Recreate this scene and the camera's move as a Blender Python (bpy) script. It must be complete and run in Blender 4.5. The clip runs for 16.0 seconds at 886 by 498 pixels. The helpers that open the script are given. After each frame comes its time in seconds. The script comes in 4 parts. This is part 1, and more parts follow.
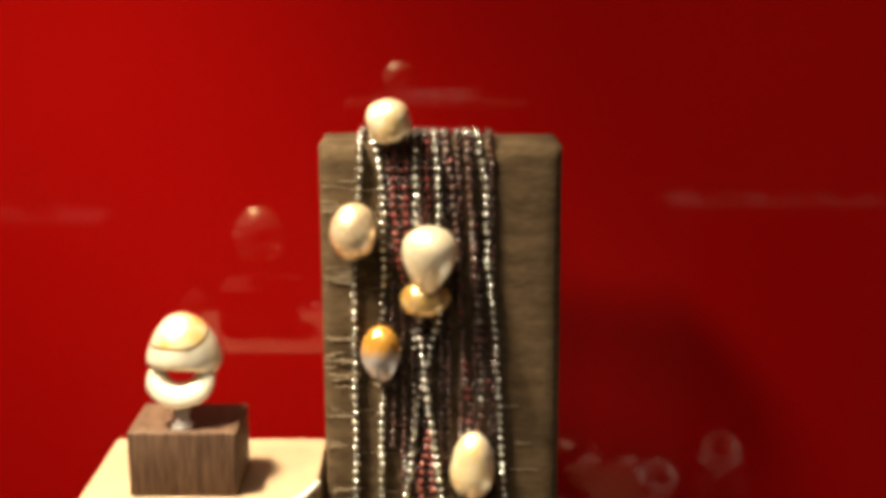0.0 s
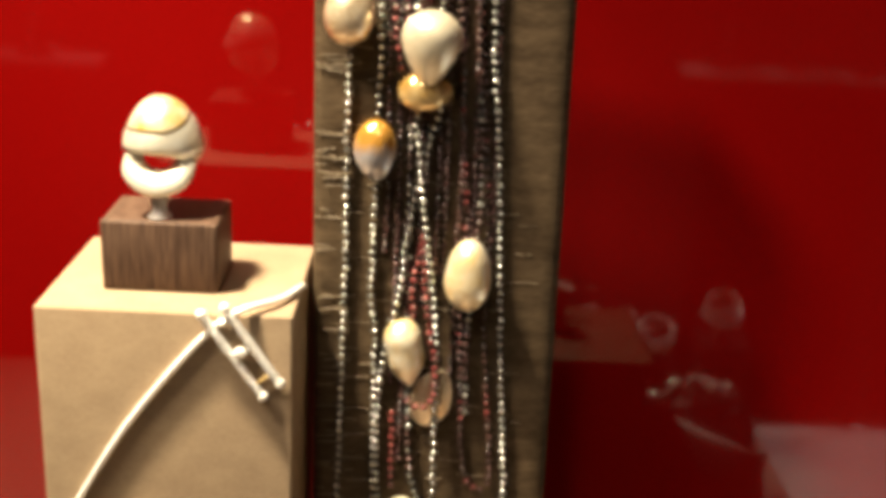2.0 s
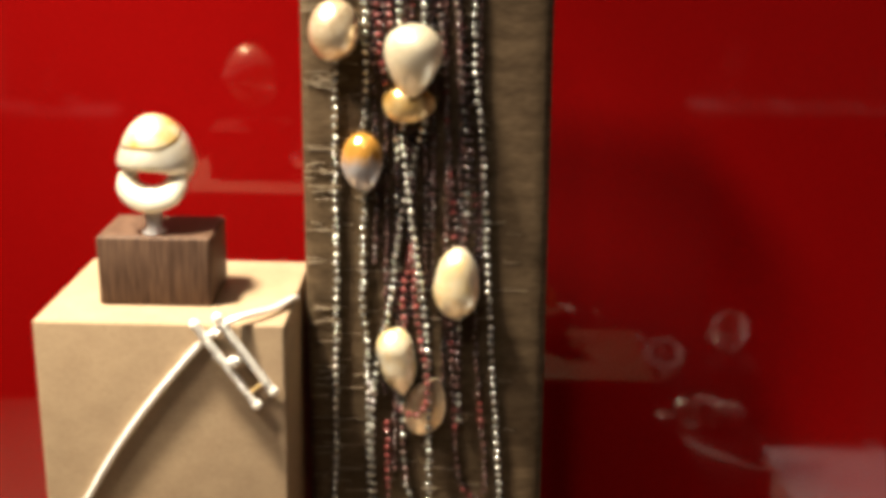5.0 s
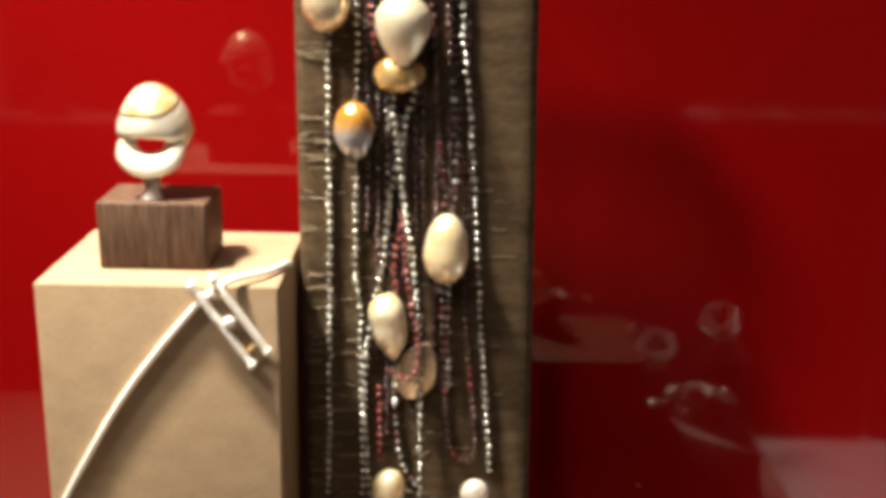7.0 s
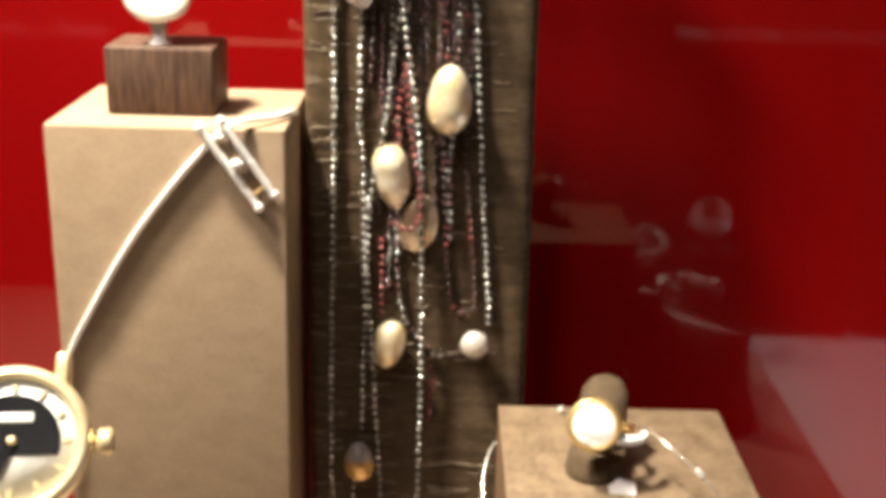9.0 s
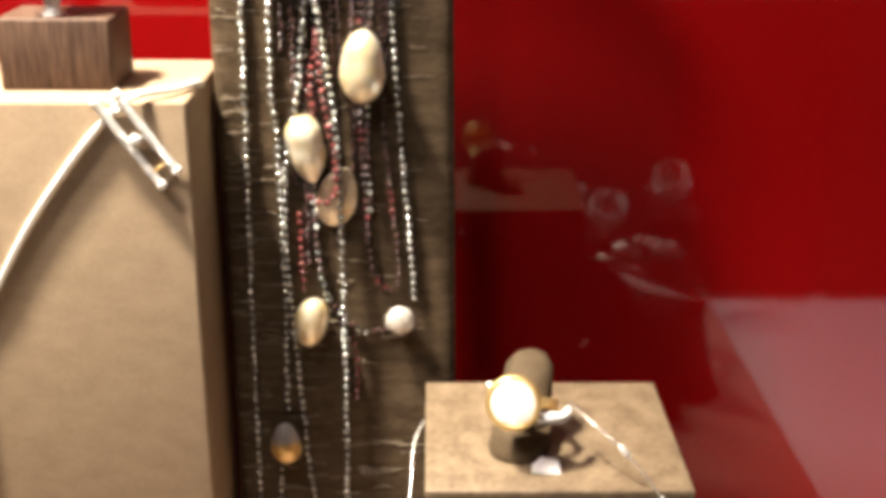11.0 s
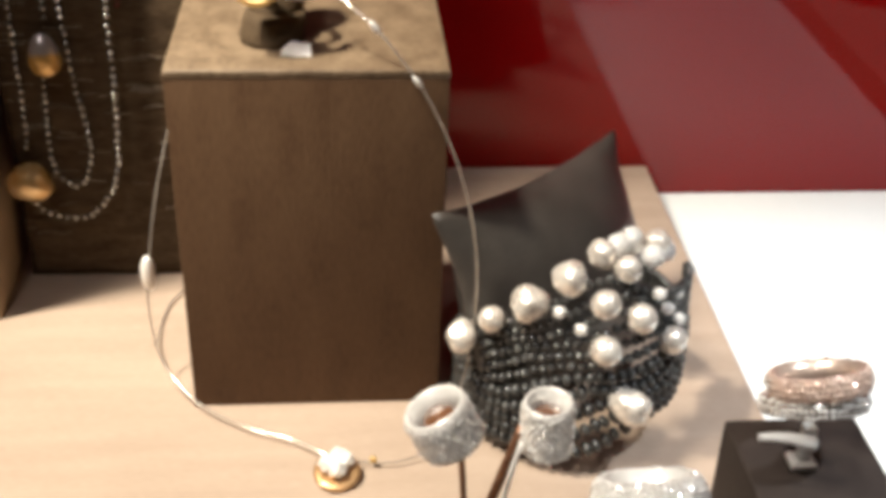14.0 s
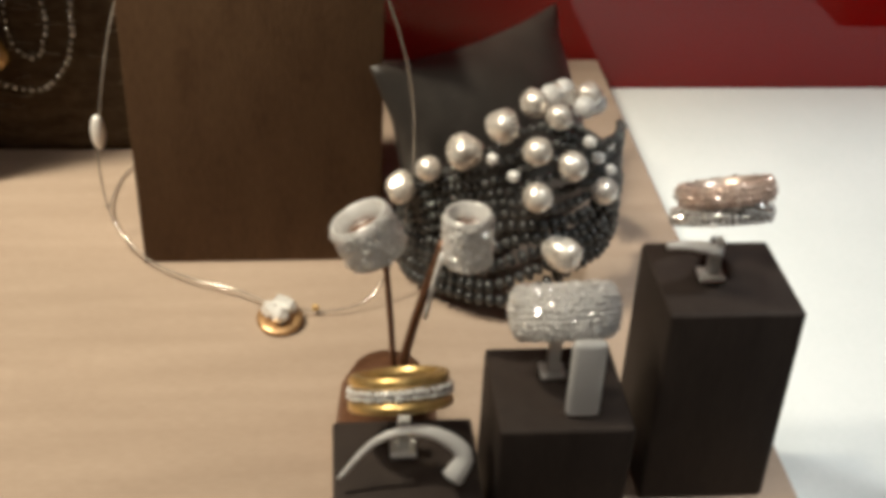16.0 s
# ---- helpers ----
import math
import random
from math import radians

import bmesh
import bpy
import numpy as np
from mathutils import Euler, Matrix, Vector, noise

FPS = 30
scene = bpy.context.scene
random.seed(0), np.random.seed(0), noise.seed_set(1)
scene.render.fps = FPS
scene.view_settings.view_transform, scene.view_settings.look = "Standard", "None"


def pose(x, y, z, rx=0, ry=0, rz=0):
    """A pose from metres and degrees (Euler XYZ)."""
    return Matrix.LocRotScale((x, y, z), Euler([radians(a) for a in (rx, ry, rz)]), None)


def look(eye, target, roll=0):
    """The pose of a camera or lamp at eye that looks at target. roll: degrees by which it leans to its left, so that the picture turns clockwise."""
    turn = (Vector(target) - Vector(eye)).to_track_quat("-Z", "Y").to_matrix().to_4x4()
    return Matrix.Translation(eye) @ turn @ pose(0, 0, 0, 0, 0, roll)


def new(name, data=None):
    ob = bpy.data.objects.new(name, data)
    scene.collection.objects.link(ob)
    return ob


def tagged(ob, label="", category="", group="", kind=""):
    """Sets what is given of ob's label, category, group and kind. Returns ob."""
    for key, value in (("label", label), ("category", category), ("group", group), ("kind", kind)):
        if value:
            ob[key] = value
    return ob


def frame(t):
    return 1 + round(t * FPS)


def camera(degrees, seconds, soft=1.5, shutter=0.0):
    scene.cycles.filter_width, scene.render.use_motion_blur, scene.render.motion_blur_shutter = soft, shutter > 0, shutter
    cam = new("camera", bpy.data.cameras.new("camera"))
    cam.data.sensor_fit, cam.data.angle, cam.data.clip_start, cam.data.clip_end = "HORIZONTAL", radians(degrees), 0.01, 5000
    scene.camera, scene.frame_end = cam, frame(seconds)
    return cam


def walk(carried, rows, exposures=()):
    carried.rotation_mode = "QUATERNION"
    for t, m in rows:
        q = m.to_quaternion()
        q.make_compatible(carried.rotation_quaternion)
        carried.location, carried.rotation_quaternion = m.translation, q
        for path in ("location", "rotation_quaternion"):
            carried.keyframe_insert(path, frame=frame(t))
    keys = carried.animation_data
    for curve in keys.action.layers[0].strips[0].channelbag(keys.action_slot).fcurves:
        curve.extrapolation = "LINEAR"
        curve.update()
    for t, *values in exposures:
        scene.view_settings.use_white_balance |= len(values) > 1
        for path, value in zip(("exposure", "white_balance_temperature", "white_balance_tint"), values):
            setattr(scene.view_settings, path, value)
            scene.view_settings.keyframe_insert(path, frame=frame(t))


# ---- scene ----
cam = camera(41.0, 16.0, soft=5.2)
PATH = [
    (0, (0.073, 0.07, 0.425), (0.1, 2.015, -0.041), 0.4),
    (0.5, (0.067, 0.074, 0.412), (0.104, 1.996, -0.139), 0.4),
    (1, (0.069, 0.082, 0.403), (0.122, 1.985, -0.211), 1.2),
    (1.5, (0.07, 0.088, 0.392), (0.129, 1.971, -0.279), 2.2),
    (2, (0.075, 0.091, 0.389), (0.104, 1.98, -0.269), 2.9),
    (2.5, (0.087, 0.085, 0.387), (0.098, 1.982, -0.246), 2.9),
    (3, (0.092, 0.076, 0.39), (0.117, 1.993, -0.181), 3.0),
    (3.5, (0.087, 0.075, 0.384), (0.117, 1.985, -0.209), 2.6),
    (4, (0.088, 0.079, 0.376), (0.082, 1.955, -0.319), 1.8),
    (4.5, (0.087, 0.079, 0.38), (0.077, 1.984, -0.227), 1.1),
    (7, (0.092, 0.061, 0.364), (0.077, 1.985, -0.184), 0.9),
    (7.5, (0.073, 0.055, 0.356), (0.132, 1.931, -0.335), 2.1),
    (8, (0.084, 0.048, 0.332), (0.064, 1.918, -0.376), 1.6),
    (8.5, (0.085, 0.043, 0.335), (0.092, 1.939, -0.302), 1.9),
    (11, (0.114, 0.061, 0.332), (0.135, 1.935, -0.366), 0.3),
    (11.5, (0.126, 0.067, 0.335), (0.218, 1.942, -0.355), 1.2),
    (12, (0.131, 0.076, 0.321), (0.237, 1.885, -0.526), 1.8),
    (12.5, (0.137, 0.085, 0.306), (0.273, 1.859, -0.606), 2.3),
    (13, (0.147, 0.078, 0.29), (0.281, 1.821, -0.684), 2.8),
    (13.5, (0.16, 0.069, 0.28), (0.37, 1.802, -0.697), 3.7),
    (14, (0.166, 0.057, 0.272), (0.331, 1.746, -0.788), 2.2),
    (14.5, (0.162, 0.045, 0.265), (0.311, 1.722, -0.815), 2.4),
    (15, (0.158, 0.036, 0.264), (0.331, 1.746, -0.759), 3.4),
    (15.5, (0.163, 0.031, 0.255), (0.369, 1.701, -0.825), 3.3),
    (16, (0.181, 0.023, 0.246), (0.365, 1.684, -0.854), 2.7),
]
walk(cam, [(t, look(eye, target, roll)) for t, eye, target, roll in PATH],
     [(0.0, -0.08, 6750, 9), (1.5, 0.0, 6500, 9), (3.5, 0.0, 6250, 10), (8.0, 0.12, 5700, 11), (11.0, 0.52, 5550, 12), (12.3, 0.54, 5550, 12), (13.5, 0.12, 5550, 12), (14.5, -0.4, 5600, 11), (16.0, -0.9, 5800, 9)])

# ---- world and lamps ----
world = bpy.data.worlds.new("world")
scene.world = world
world.use_nodes = True
world.node_tree.nodes["Background"].inputs["Color"].default_value = (1.0, 0.78, 0.56, 1)
world.node_tree.nodes["Background"].inputs["Strength"].default_value = 0.13


def spot(name, at, to, watts, degrees, colour, size=0.015, blend=0.5):
    lamp = bpy.data.lights.new(name, "SPOT")
    lamp.energy, lamp.color, lamp.spot_size, lamp.spot_blend, lamp.shadow_soft_size = watts, colour, radians(degrees), blend, size
    ob = new(name, lamp)
    ob.matrix_world = look(at, to)
    return ob


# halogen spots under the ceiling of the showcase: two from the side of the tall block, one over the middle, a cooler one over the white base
spot("spot_lamp_key", (-0.26, 0.335, 1.0), (-0.065, 0.42, 0.20), 150, 44, (1.0, 0.84, 0.58), 0.045, 1.0)
spot("spot_lamp_left", (-0.414, 0.15, 1.0), (0.38, 0.56, 0.23), 50, 50, (1.0, 0.82, 0.58), 0.07, 0.9)
spot("spot_lamp_middle", (-0.04, -0.10, 0.98), (0.36, 0.44, 0.08), 12, 48, (1.0, 0.86, 0.70), 0.06, 0.9)
spot("spot_lamp_right", (0.63, 0.13, 1.05), (0.475, 0.315, 0.0), 66, 29, (1.0, 0.96, 0.84), 0.03, 0.7)
# unseen fill, added to brighten the shelves so the lacquered wall mirrors them
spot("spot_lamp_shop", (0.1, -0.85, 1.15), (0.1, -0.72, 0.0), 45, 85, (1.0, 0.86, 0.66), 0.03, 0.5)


# ---- materials ----
def surface(name, dark, light, scale=60, stretch=(1, 1, 1), rough=0.6, metal=0.0, bump=0.2, fine=600, coat=0.0, spread=0.1, depth=0.0006, vary=0.0):
    """Two scales of noise between two colours, with fine relief."""
    m = bpy.data.materials.new(name)
    m.use_nodes = True
    t = m.node_tree
    b = t.nodes["Principled BSDF"]
    co = t.nodes.new("ShaderNodeTexCoord")
    mp = t.nodes.new("ShaderNodeMapping")
    mp.inputs["Scale"].default_value = stretch
    t.links.new(co.outputs["Object"], mp.inputs["Vector"])
    n1, n2 = t.nodes.new("ShaderNodeTexNoise"), t.nodes.new("ShaderNodeTexNoise")
    n1.inputs["Scale"].default_value, n1.inputs["Detail"].default_value = scale, 5
    n2.inputs["Scale"].default_value, n2.inputs["Detail"].default_value = fine, 4
    for n in (n1, n2):
        t.links.new(mp.outputs["Vector"], n.inputs["Vector"])
    add = t.nodes.new("ShaderNodeMix")
    add.data_type = "FLOAT"
    add.inputs[0].default_value = 0.45
    t.links.new(n1.outputs["Fac"], add.inputs[2])
    t.links.new(n2.outputs["Fac"], add.inputs[3])
    ramp = t.nodes.new("ShaderNodeValToRGB")
    ramp.color_ramp.elements[0].position, ramp.color_ramp.elements[1].position = 0.36, 0.64
    ramp.color_ramp.elements[0].color, ramp.color_ramp.elements[1].color = (*dark, 1), (*light, 1)
    t.links.new(add.outputs[0], ramp.inputs["Fac"])
    colour = ramp.outputs["Color"]
    if vary:
        info = t.nodes.new("ShaderNodeObjectInfo")
        hsv = t.nodes.new("ShaderNodeHueSaturation")
        rng = t.nodes.new("ShaderNodeMapRange")
        rng.inputs["To Min"].default_value, rng.inputs["To Max"].default_value = 1 - vary, 1 + vary
        t.links.new(info.outputs["Random"], rng.inputs["Value"])
        t.links.new(rng.outputs["Result"], hsv.inputs["Value"])
        t.links.new(colour, hsv.inputs["Color"])
        colour = hsv.outputs["Color"]
    t.links.new(colour, b.inputs["Base Color"])
    rr = t.nodes.new("ShaderNodeMapRange")
    rr.inputs["To Min"].default_value, rr.inputs["To Max"].default_value = max(0.02, rough - spread), min(1, rough + spread)
    t.links.new(n1.outputs["Fac"], rr.inputs["Value"])
    t.links.new(rr.outputs["Result"], b.inputs["Roughness"])
    b.inputs["Metallic"].default_value = metal
    b.inputs["Coat Weight"].default_value = coat
    b.inputs["Coat Roughness"].default_value = 0.11
    if bump:
        bp = t.nodes.new("ShaderNodeBump")
        bp.inputs["Strength"].default_value, bp.inputs["Distance"].default_value = bump, depth
        t.links.new(n2.outputs["Fac"], bp.inputs["Height"])
        t.links.new(bp.outputs["Normal"], b.inputs["Normal"])
    return m


def clear(name, colour=(1, 1, 1), rough=0.05, ior=1.45):
    m = bpy.data.materials.new(name)
    m.use_nodes = True
    b = m.node_tree.nodes["Principled BSDF"]
    b.inputs["Base Color"].default_value = (*colour, 1)
    b.inputs["Transmission Weight"].default_value = 1.0
    b.inputs["Roughness"].default_value = rough
    b.inputs["IOR"].default_value = ior
    return m


RED = surface("red_lacquer", (0.195, 0.0016, 0.0014), (0.222, 0.0021, 0.0018), 6, rough=0.05, bump=0.0, spread=0.02)
RED.node_tree.nodes["Principled BSDF"].inputs["IOR"].default_value = 1.46
WHITE = surface("white_base", (0.76, 0.80, 0.79), (0.82, 0.85, 0.84), 20, rough=0.35, bump=0.03)
LINEN = surface("beige_linen", (0.325, 0.247, 0.188), (0.40, 0.310, 0.240), 25, (0.6, 4, 4), 0.75, bump=0.35, fine=420)
PAPER = surface("taupe_paper", (0.28, 0.200, 0.130), (0.345, 0.253, 0.164), 90, (1, 1, 1.6), 0.75, bump=0.22, fine=620)
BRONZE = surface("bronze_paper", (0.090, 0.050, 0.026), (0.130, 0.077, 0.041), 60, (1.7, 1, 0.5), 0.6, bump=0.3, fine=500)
# lighter brown without the sides' streaks, for the top of the bronze block
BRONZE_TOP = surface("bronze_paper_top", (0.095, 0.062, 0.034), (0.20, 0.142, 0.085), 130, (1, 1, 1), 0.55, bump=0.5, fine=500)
CLOTH = surface("dark_cloth", (0.036, 0.022, 0.011), (0.088, 0.060, 0.034), 90, (0.7, 1, 3), 0.85, bump=0.5, fine=420)
THREAD = surface("pale_thread", (0.14, 0.105, 0.07), (0.24, 0.19, 0.135), 300, rough=0.8, bump=0)
WENGE = surface("wenge_wood", (0.046, 0.025, 0.017), (0.130, 0.078, 0.052), 130, (3, 3, 0.3), 0.55, bump=0.4, fine=300)
DARKWOOD = surface("dark_stain", (0.030, 0.023, 0.020), (0.045, 0.035, 0.030), 60, (3, 3, 0.4), 0.6, bump=0.2)
LEATHER = surface("dark_leather", (0.034, 0.030, 0.027), (0.050, 0.044, 0.039), 80, rough=0.36, bump=0.3, fine=900)
OLIVE = surface("olive_velvet", (0.060, 0.040, 0.022), (0.092, 0.064, 0.037), 200, rough=0.8, bump=0.3, fine=1500)
for dull in (LINEN, PAPER, BRONZE, CLOTH, OLIVE, DARKWOOD, WENGE):
    dull.node_tree.nodes["Principled BSDF"].inputs["Specular IOR Level"].default_value = 0.15
P_CREAM = surface("cream_pearl", (0.78, 0.55, 0.20), (0.93, 0.87, 0.72), 70, rough=0.33, metal=0.5, bump=0.04, fine=200, coat=1.0)
P_DOME = surface("dome_pearl", (0.86, 0.54, 0.06), (0.96, 0.90, 0.74), 55, rough=0.32, metal=0.6, bump=0.03, fine=200, coat=1.0)
P_WHITE = surface("white_pearl", (0.62, 0.55, 0.48), (0.92, 0.88, 0.81), 130, rough=0.28, metal=0.5, bump=0.12, fine=260, coat=1.0)
P_GOURD = surface("ivory_pearl", (0.70, 0.60, 0.42), (0.88, 0.80, 0.63), 90, rough=0.32, metal=0.5, bump=0.04, fine=200, coat=0.8)
P_GOLD = surface("gold_pearl", (0.50, 0.25, 0.02), (0.82, 0.62, 0.32), 90, rough=0.2, metal=0.6, bump=0.08, fine=200, coat=1.0)
P_PINK = surface("pink_pearl", (0.66, 0.46, 0.24), (0.92, 0.79, 0.60), 80, rough=0.32, metal=0.68, bump=0.05, coat=1.0)
P_GREY = surface("grey_pearl", (0.50, 0.44, 0.38), (0.74, 0.68, 0.62), 110, rough=0.25, metal=0.35, bump=0.05, coat=0.8)


def two_tone(name, low, high, at, spread):
    """A pearl's lustre that goes over from one colour low down to another above."""
    m = surface(name, low, high, 120, rough=0.18, metal=0.5, bump=0.15, fine=240, coat=1.0)
    t = m.node_tree
    co = t.nodes.new("ShaderNodeTexCoord")
    sep = t.nodes.new("ShaderNodeSeparateXYZ")
    t.links.new(co.outputs["Generated"], sep.inputs["Vector"])
    n = t.nodes.new("ShaderNodeTexNoise")
    n.inputs["Scale"].default_value = 3.5
    t.links.new(co.outputs["Generated"], n.inputs["Vector"])
    add = t.nodes.new("ShaderNodeMath")
    add.operation = "MULTIPLY_ADD"
    add.inputs[1].default_value = 0.7
    t.links.new(n.outputs["Fac"], add.inputs[0])
    t.links.new(sep.outputs["Z"], add.inputs[2])
    ramp = t.nodes.new("ShaderNodeValToRGB")
    ramp.color_ramp.elements[0].position, ramp.color_ramp.elements[1].position = at + 0.35 - spread, at + 0.35 + spread
    ramp.color_ramp.elements[0].color, ramp.color_ramp.elements[1].color = (*low, 1), (*high, 1)
    t.links.new(add.outputs[0], ramp.inputs["Fac"])
    t.links.new(ramp.outputs["Color"], t.nodes["Principled BSDF"].inputs["Base Color"])
    return m


P_GOLD_GREY = two_tone("gold_and_grey_pearl", (0.46, 0.44, 0.46), (0.54, 0.27, 0.05), 0.50, 0.16)
P_DROP = two_tone("drop_pearl", (0.62, 0.38, 0.10), (0.42, 0.38, 0.36), 0.62, 0.12)
HEMATITE = surface("hematite", (0.30, 0.30, 0.28), (0.50, 0.49, 0.46), 300, rough=0.15, metal=0.85, bump=0, vary=0.35)
GARNET = surface("garnet", (0.075, 0.014, 0.013), (0.15, 0.034, 0.032), 300, rough=0.16, bump=0, coat=0.8, vary=0.4)
SMOKY = surface("smoky_bead", (0.030, 0.014, 0.012), (0.07, 0.032, 0.028), 300, rough=0.18, bump=0, coat=0.8, vary=0.4)
ONYX = surface("onyx", (0.018, 0.018, 0.018), (0.045, 0.045, 0.043), 300, rough=0.3, bump=0.1, coat=0.3, vary=0.4)
SPINEL = surface("spinel", (0.05, 0.05, 0.05), (0.13, 0.13, 0.125), 300, rough=0.14, metal=0.5, bump=0, vary=0.4)
SILVER = surface("silver", (0.70, 0.68, 0.64), (0.84, 0.82, 0.79), 80, rough=0.25, metal=0.8, bump=0.05)
GOLD = surface("yellow_gold", (0.74, 0.50, 0.17), (0.88, 0.64, 0.28), 80, rough=0.32, metal=0.8, bump=0.05)
PALE_GOLD = surface("pale_gold", (0.86, 0.68, 0.36), (0.95, 0.82, 0.54), 80, rough=0.3, metal=0.6, bump=0.04)
BRONZE_GOLD = surface("bronze_gold", (0.46, 0.26, 0.11), (0.66, 0.43, 0.22), 90, rough=0.3, metal=0.7, bump=0.05)
ROSE = surface("rose_gold", (0.72, 0.56, 0.46), (0.84, 0.70, 0.60), 80, rough=0.3, metal=0.6, bump=0.05)
COPPER = surface("copper_rod", (0.16, 0.075, 0.04), (0.28, 0.14, 0.075), 90, rough=0.4, metal=0.6, bump=0.1)
STONE = surface("diamond_pave", (0.80, 0.78, 0.75), (0.94, 0.93, 0.91), 400, rough=0.1, metal=0.25, bump=0, coat=1.0)
ROSE_STONE = surface("rose_pave", (0.66, 0.47, 0.37), (0.84, 0.68, 0.58), 400, rough=0.14, metal=0.2, bump=0, coat=1.0)
WIRE = surface("thin_wire", (0.62, 0.58, 0.52), (0.84, 0.80, 0.74), 160, rough=0.2, metal=0.8, bump=0)
STEEL = surface("steel_cable", (0.84, 0.82, 0.78), (0.92, 0.90, 0.87), 200, (1, 1, 1), 0.3, metal=0.25, bump=0.2, fine=1500)
SETTING = surface("stone_setting", (0.70, 0.69, 0.67), (0.82, 0.81, 0.79), 90, rough=0.3, metal=0.25, bump=0.05)
SATIN = surface("satin_silver", (0.88, 0.80, 0.62), (0.96, 0.92, 0.82), 70, rough=0.36, metal=0.62, bump=0.06)
ENAMEL = surface("brown_enamel", (0.10, 0.045, 0.02), (0.17, 0.08, 0.04), 60, rough=0.15, bump=0, coat=1.0)
FROST = clear("frosted_plastic", (0.97, 0.97, 0.96), 0.3)
FROST.node_tree.nodes["Principled BSDF"].inputs["Transmission Weight"].default_value = 0.5
ACRYLIC = clear("clear_acrylic", (0.97, 0.97, 0.97), 0.12)
TAG = surface("white_tag", (0.72, 0.70, 0.67), (0.82, 0.80, 0.78), 100, rough=0.5, bump=0.05)
BLACK = surface("black_dial", (0.010, 0.010, 0.012), (0.02, 0.02, 0.022), 40, rough=0.08, bump=0, coat=1.0)
SILVERDIAL = surface("silver_dial", (0.72, 0.71, 0.68), (0.84, 0.83, 0.80), 60, rough=0.3, metal=0.0, bump=0.05, coat=1.0)
STRAP = surface("dark_strap", (0.025, 0.018, 0.014), (0.05, 0.036, 0.028), 90, rough=0.45, bump=0.4, fine=500)
GREYWALL = surface("showroom_plaster", (0.20, 0.17, 0.14), (0.25, 0.21, 0.175), 4, rough=0.8, bump=0.05)


# ---- mesh helpers ----
def part(name, bm, mat, parent=None, label="", smooth=True):
    """Links a bmesh as one mesh object, under a thing or a part where one is given."""
    me = bpy.data.meshes.new(name)
    bm.normal_update()
    for f in bm.faces:
        f.smooth = smooth
    bm.to_mesh(me)
    bm.free()
    me.materials.append(mat)
    ob = new(name, me)
    if parent:
        ob.parent = parent
        ob.matrix_parent_inverse = parent.matrix_basis.inverted()
    if label:
        ob["label"] = label
    return ob


def thing(name, at, label, category, group="", kind=""):
    ob = new(name)
    ob.empty_display_size = 0.01
    ob.matrix_basis = Matrix.Translation(at)
    return tagged(ob, label, category, group, kind)


def box_bm(x0, x1, y0, y1, z0, z1, bevel=0.001, seg=3):
    bm = bmesh.new()
    bmesh.ops.create_cube(bm, size=1.0, matrix=Matrix.Translation(((x0 + x1) / 2, (y0 + y1) / 2, (z0 + z1) / 2)) @ Matrix.Diagonal((x1 - x0, y1 - y0, z1 - z0, 1)))
    if bevel:
        bmesh.ops.bevel(bm, geom=bm.edges[:], offset=bevel, segments=seg, affect="EDGES", profile=0.5)
    return bm


def join_mesh(bm, other, m=None):
    if m:
        other.transform(m)
    me = bpy.data.meshes.new("tmp")
    other.to_mesh(me)
    other.free()
    bm.from_mesh(me)
    bpy.data.meshes.remove(me)
    return bm


def glide(points, step):
    """A smooth line through the points, in even steps."""
    p = [Vector(q) for q in points]
    p = [2 * p[0] - p[1]] + p + [2 * p[-1] - p[-2]]
    fine = []
    for i in range(1, len(p) - 2):
        a, b, c, d = p[i - 1:i + 3]
        n = max(4, int((c - b).length / step * 4))
        for k in range(n):
            t = k / n
            fine.append(0.5 * ((2 * b) + (c - a) * t + (2 * a - 5 * b + 4 * c - d) * t * t + (3 * b - a - 3 * c + d) * t ** 3))
    fine.append(p[-2])
    out, left = [fine[0]], step
    for a, b in zip(fine, fine[1:]):
        seg = (b - a).length
        while seg >= left and seg > 1e-9:
            a = a + (b - a) * (left / seg)
            seg -= left
            left = step
            out.append(a.copy())
        left -= seg
    return out


def tube_bm(points, r, step=0.003, sides=10, taper=None):
    line = glide(points, step)
    bm = bmesh.new()
    rings = []
    up = Vector((0.3, 0.2, 0.93))
    for i, p in enumerate(line):
        d = (line[min(i + 1, len(line) - 1)] - line[max(i - 1, 0)]).normalized()
        u = d.cross(up).normalized()
        v = d.cross(u).normalized()
        up = -v if v.dot(up) < 0 else v
        rad = r * (taper(i / max(1, len(line) - 1)) if taper else 1)
        rings.append([bm.verts.new(p + rad * (math.cos(a) * u + math.sin(a) * v)) for a in (2 * math.pi * k / sides for k in range(sides))])
    for a, b in zip(rings, rings[1:]):
        for k in range(sides):
            bm.faces.new((a[k], a[(k + 1) % sides], b[(k + 1) % sides], b[k]))
    bm.faces.new(rings[0][::-1])
    bm.faces.new(rings[-1])
    bmesh.ops.recalc_face_normals(bm, faces=bm.faces[:])
    return bm


def lathe_bm(profile, sides=32, close=False):
    """Turns (radius, height) pairs round z."""
    bm = bmesh.new()
    rings = [[bm.verts.new((r * math.cos(a), r * math.sin(a), z)) for a in (2 * math.pi * k / sides for k in range(sides))] for r, z in profile]
    pairs = list(zip(rings, rings[1:])) + ([(rings[-1], rings[0])] if close else [])
    for a, b in pairs:
        for k in range(sides):
            bm.faces.new((a[k], a[(k + 1) % sides], b[(k + 1) % sides], b[k]))
    if not close:
        bm.faces.new(rings[0][::-1])
        bm.faces.new(rings[-1])
    bmesh.ops.recalc_face_normals(bm, faces=bm.faces[:])
    return bm


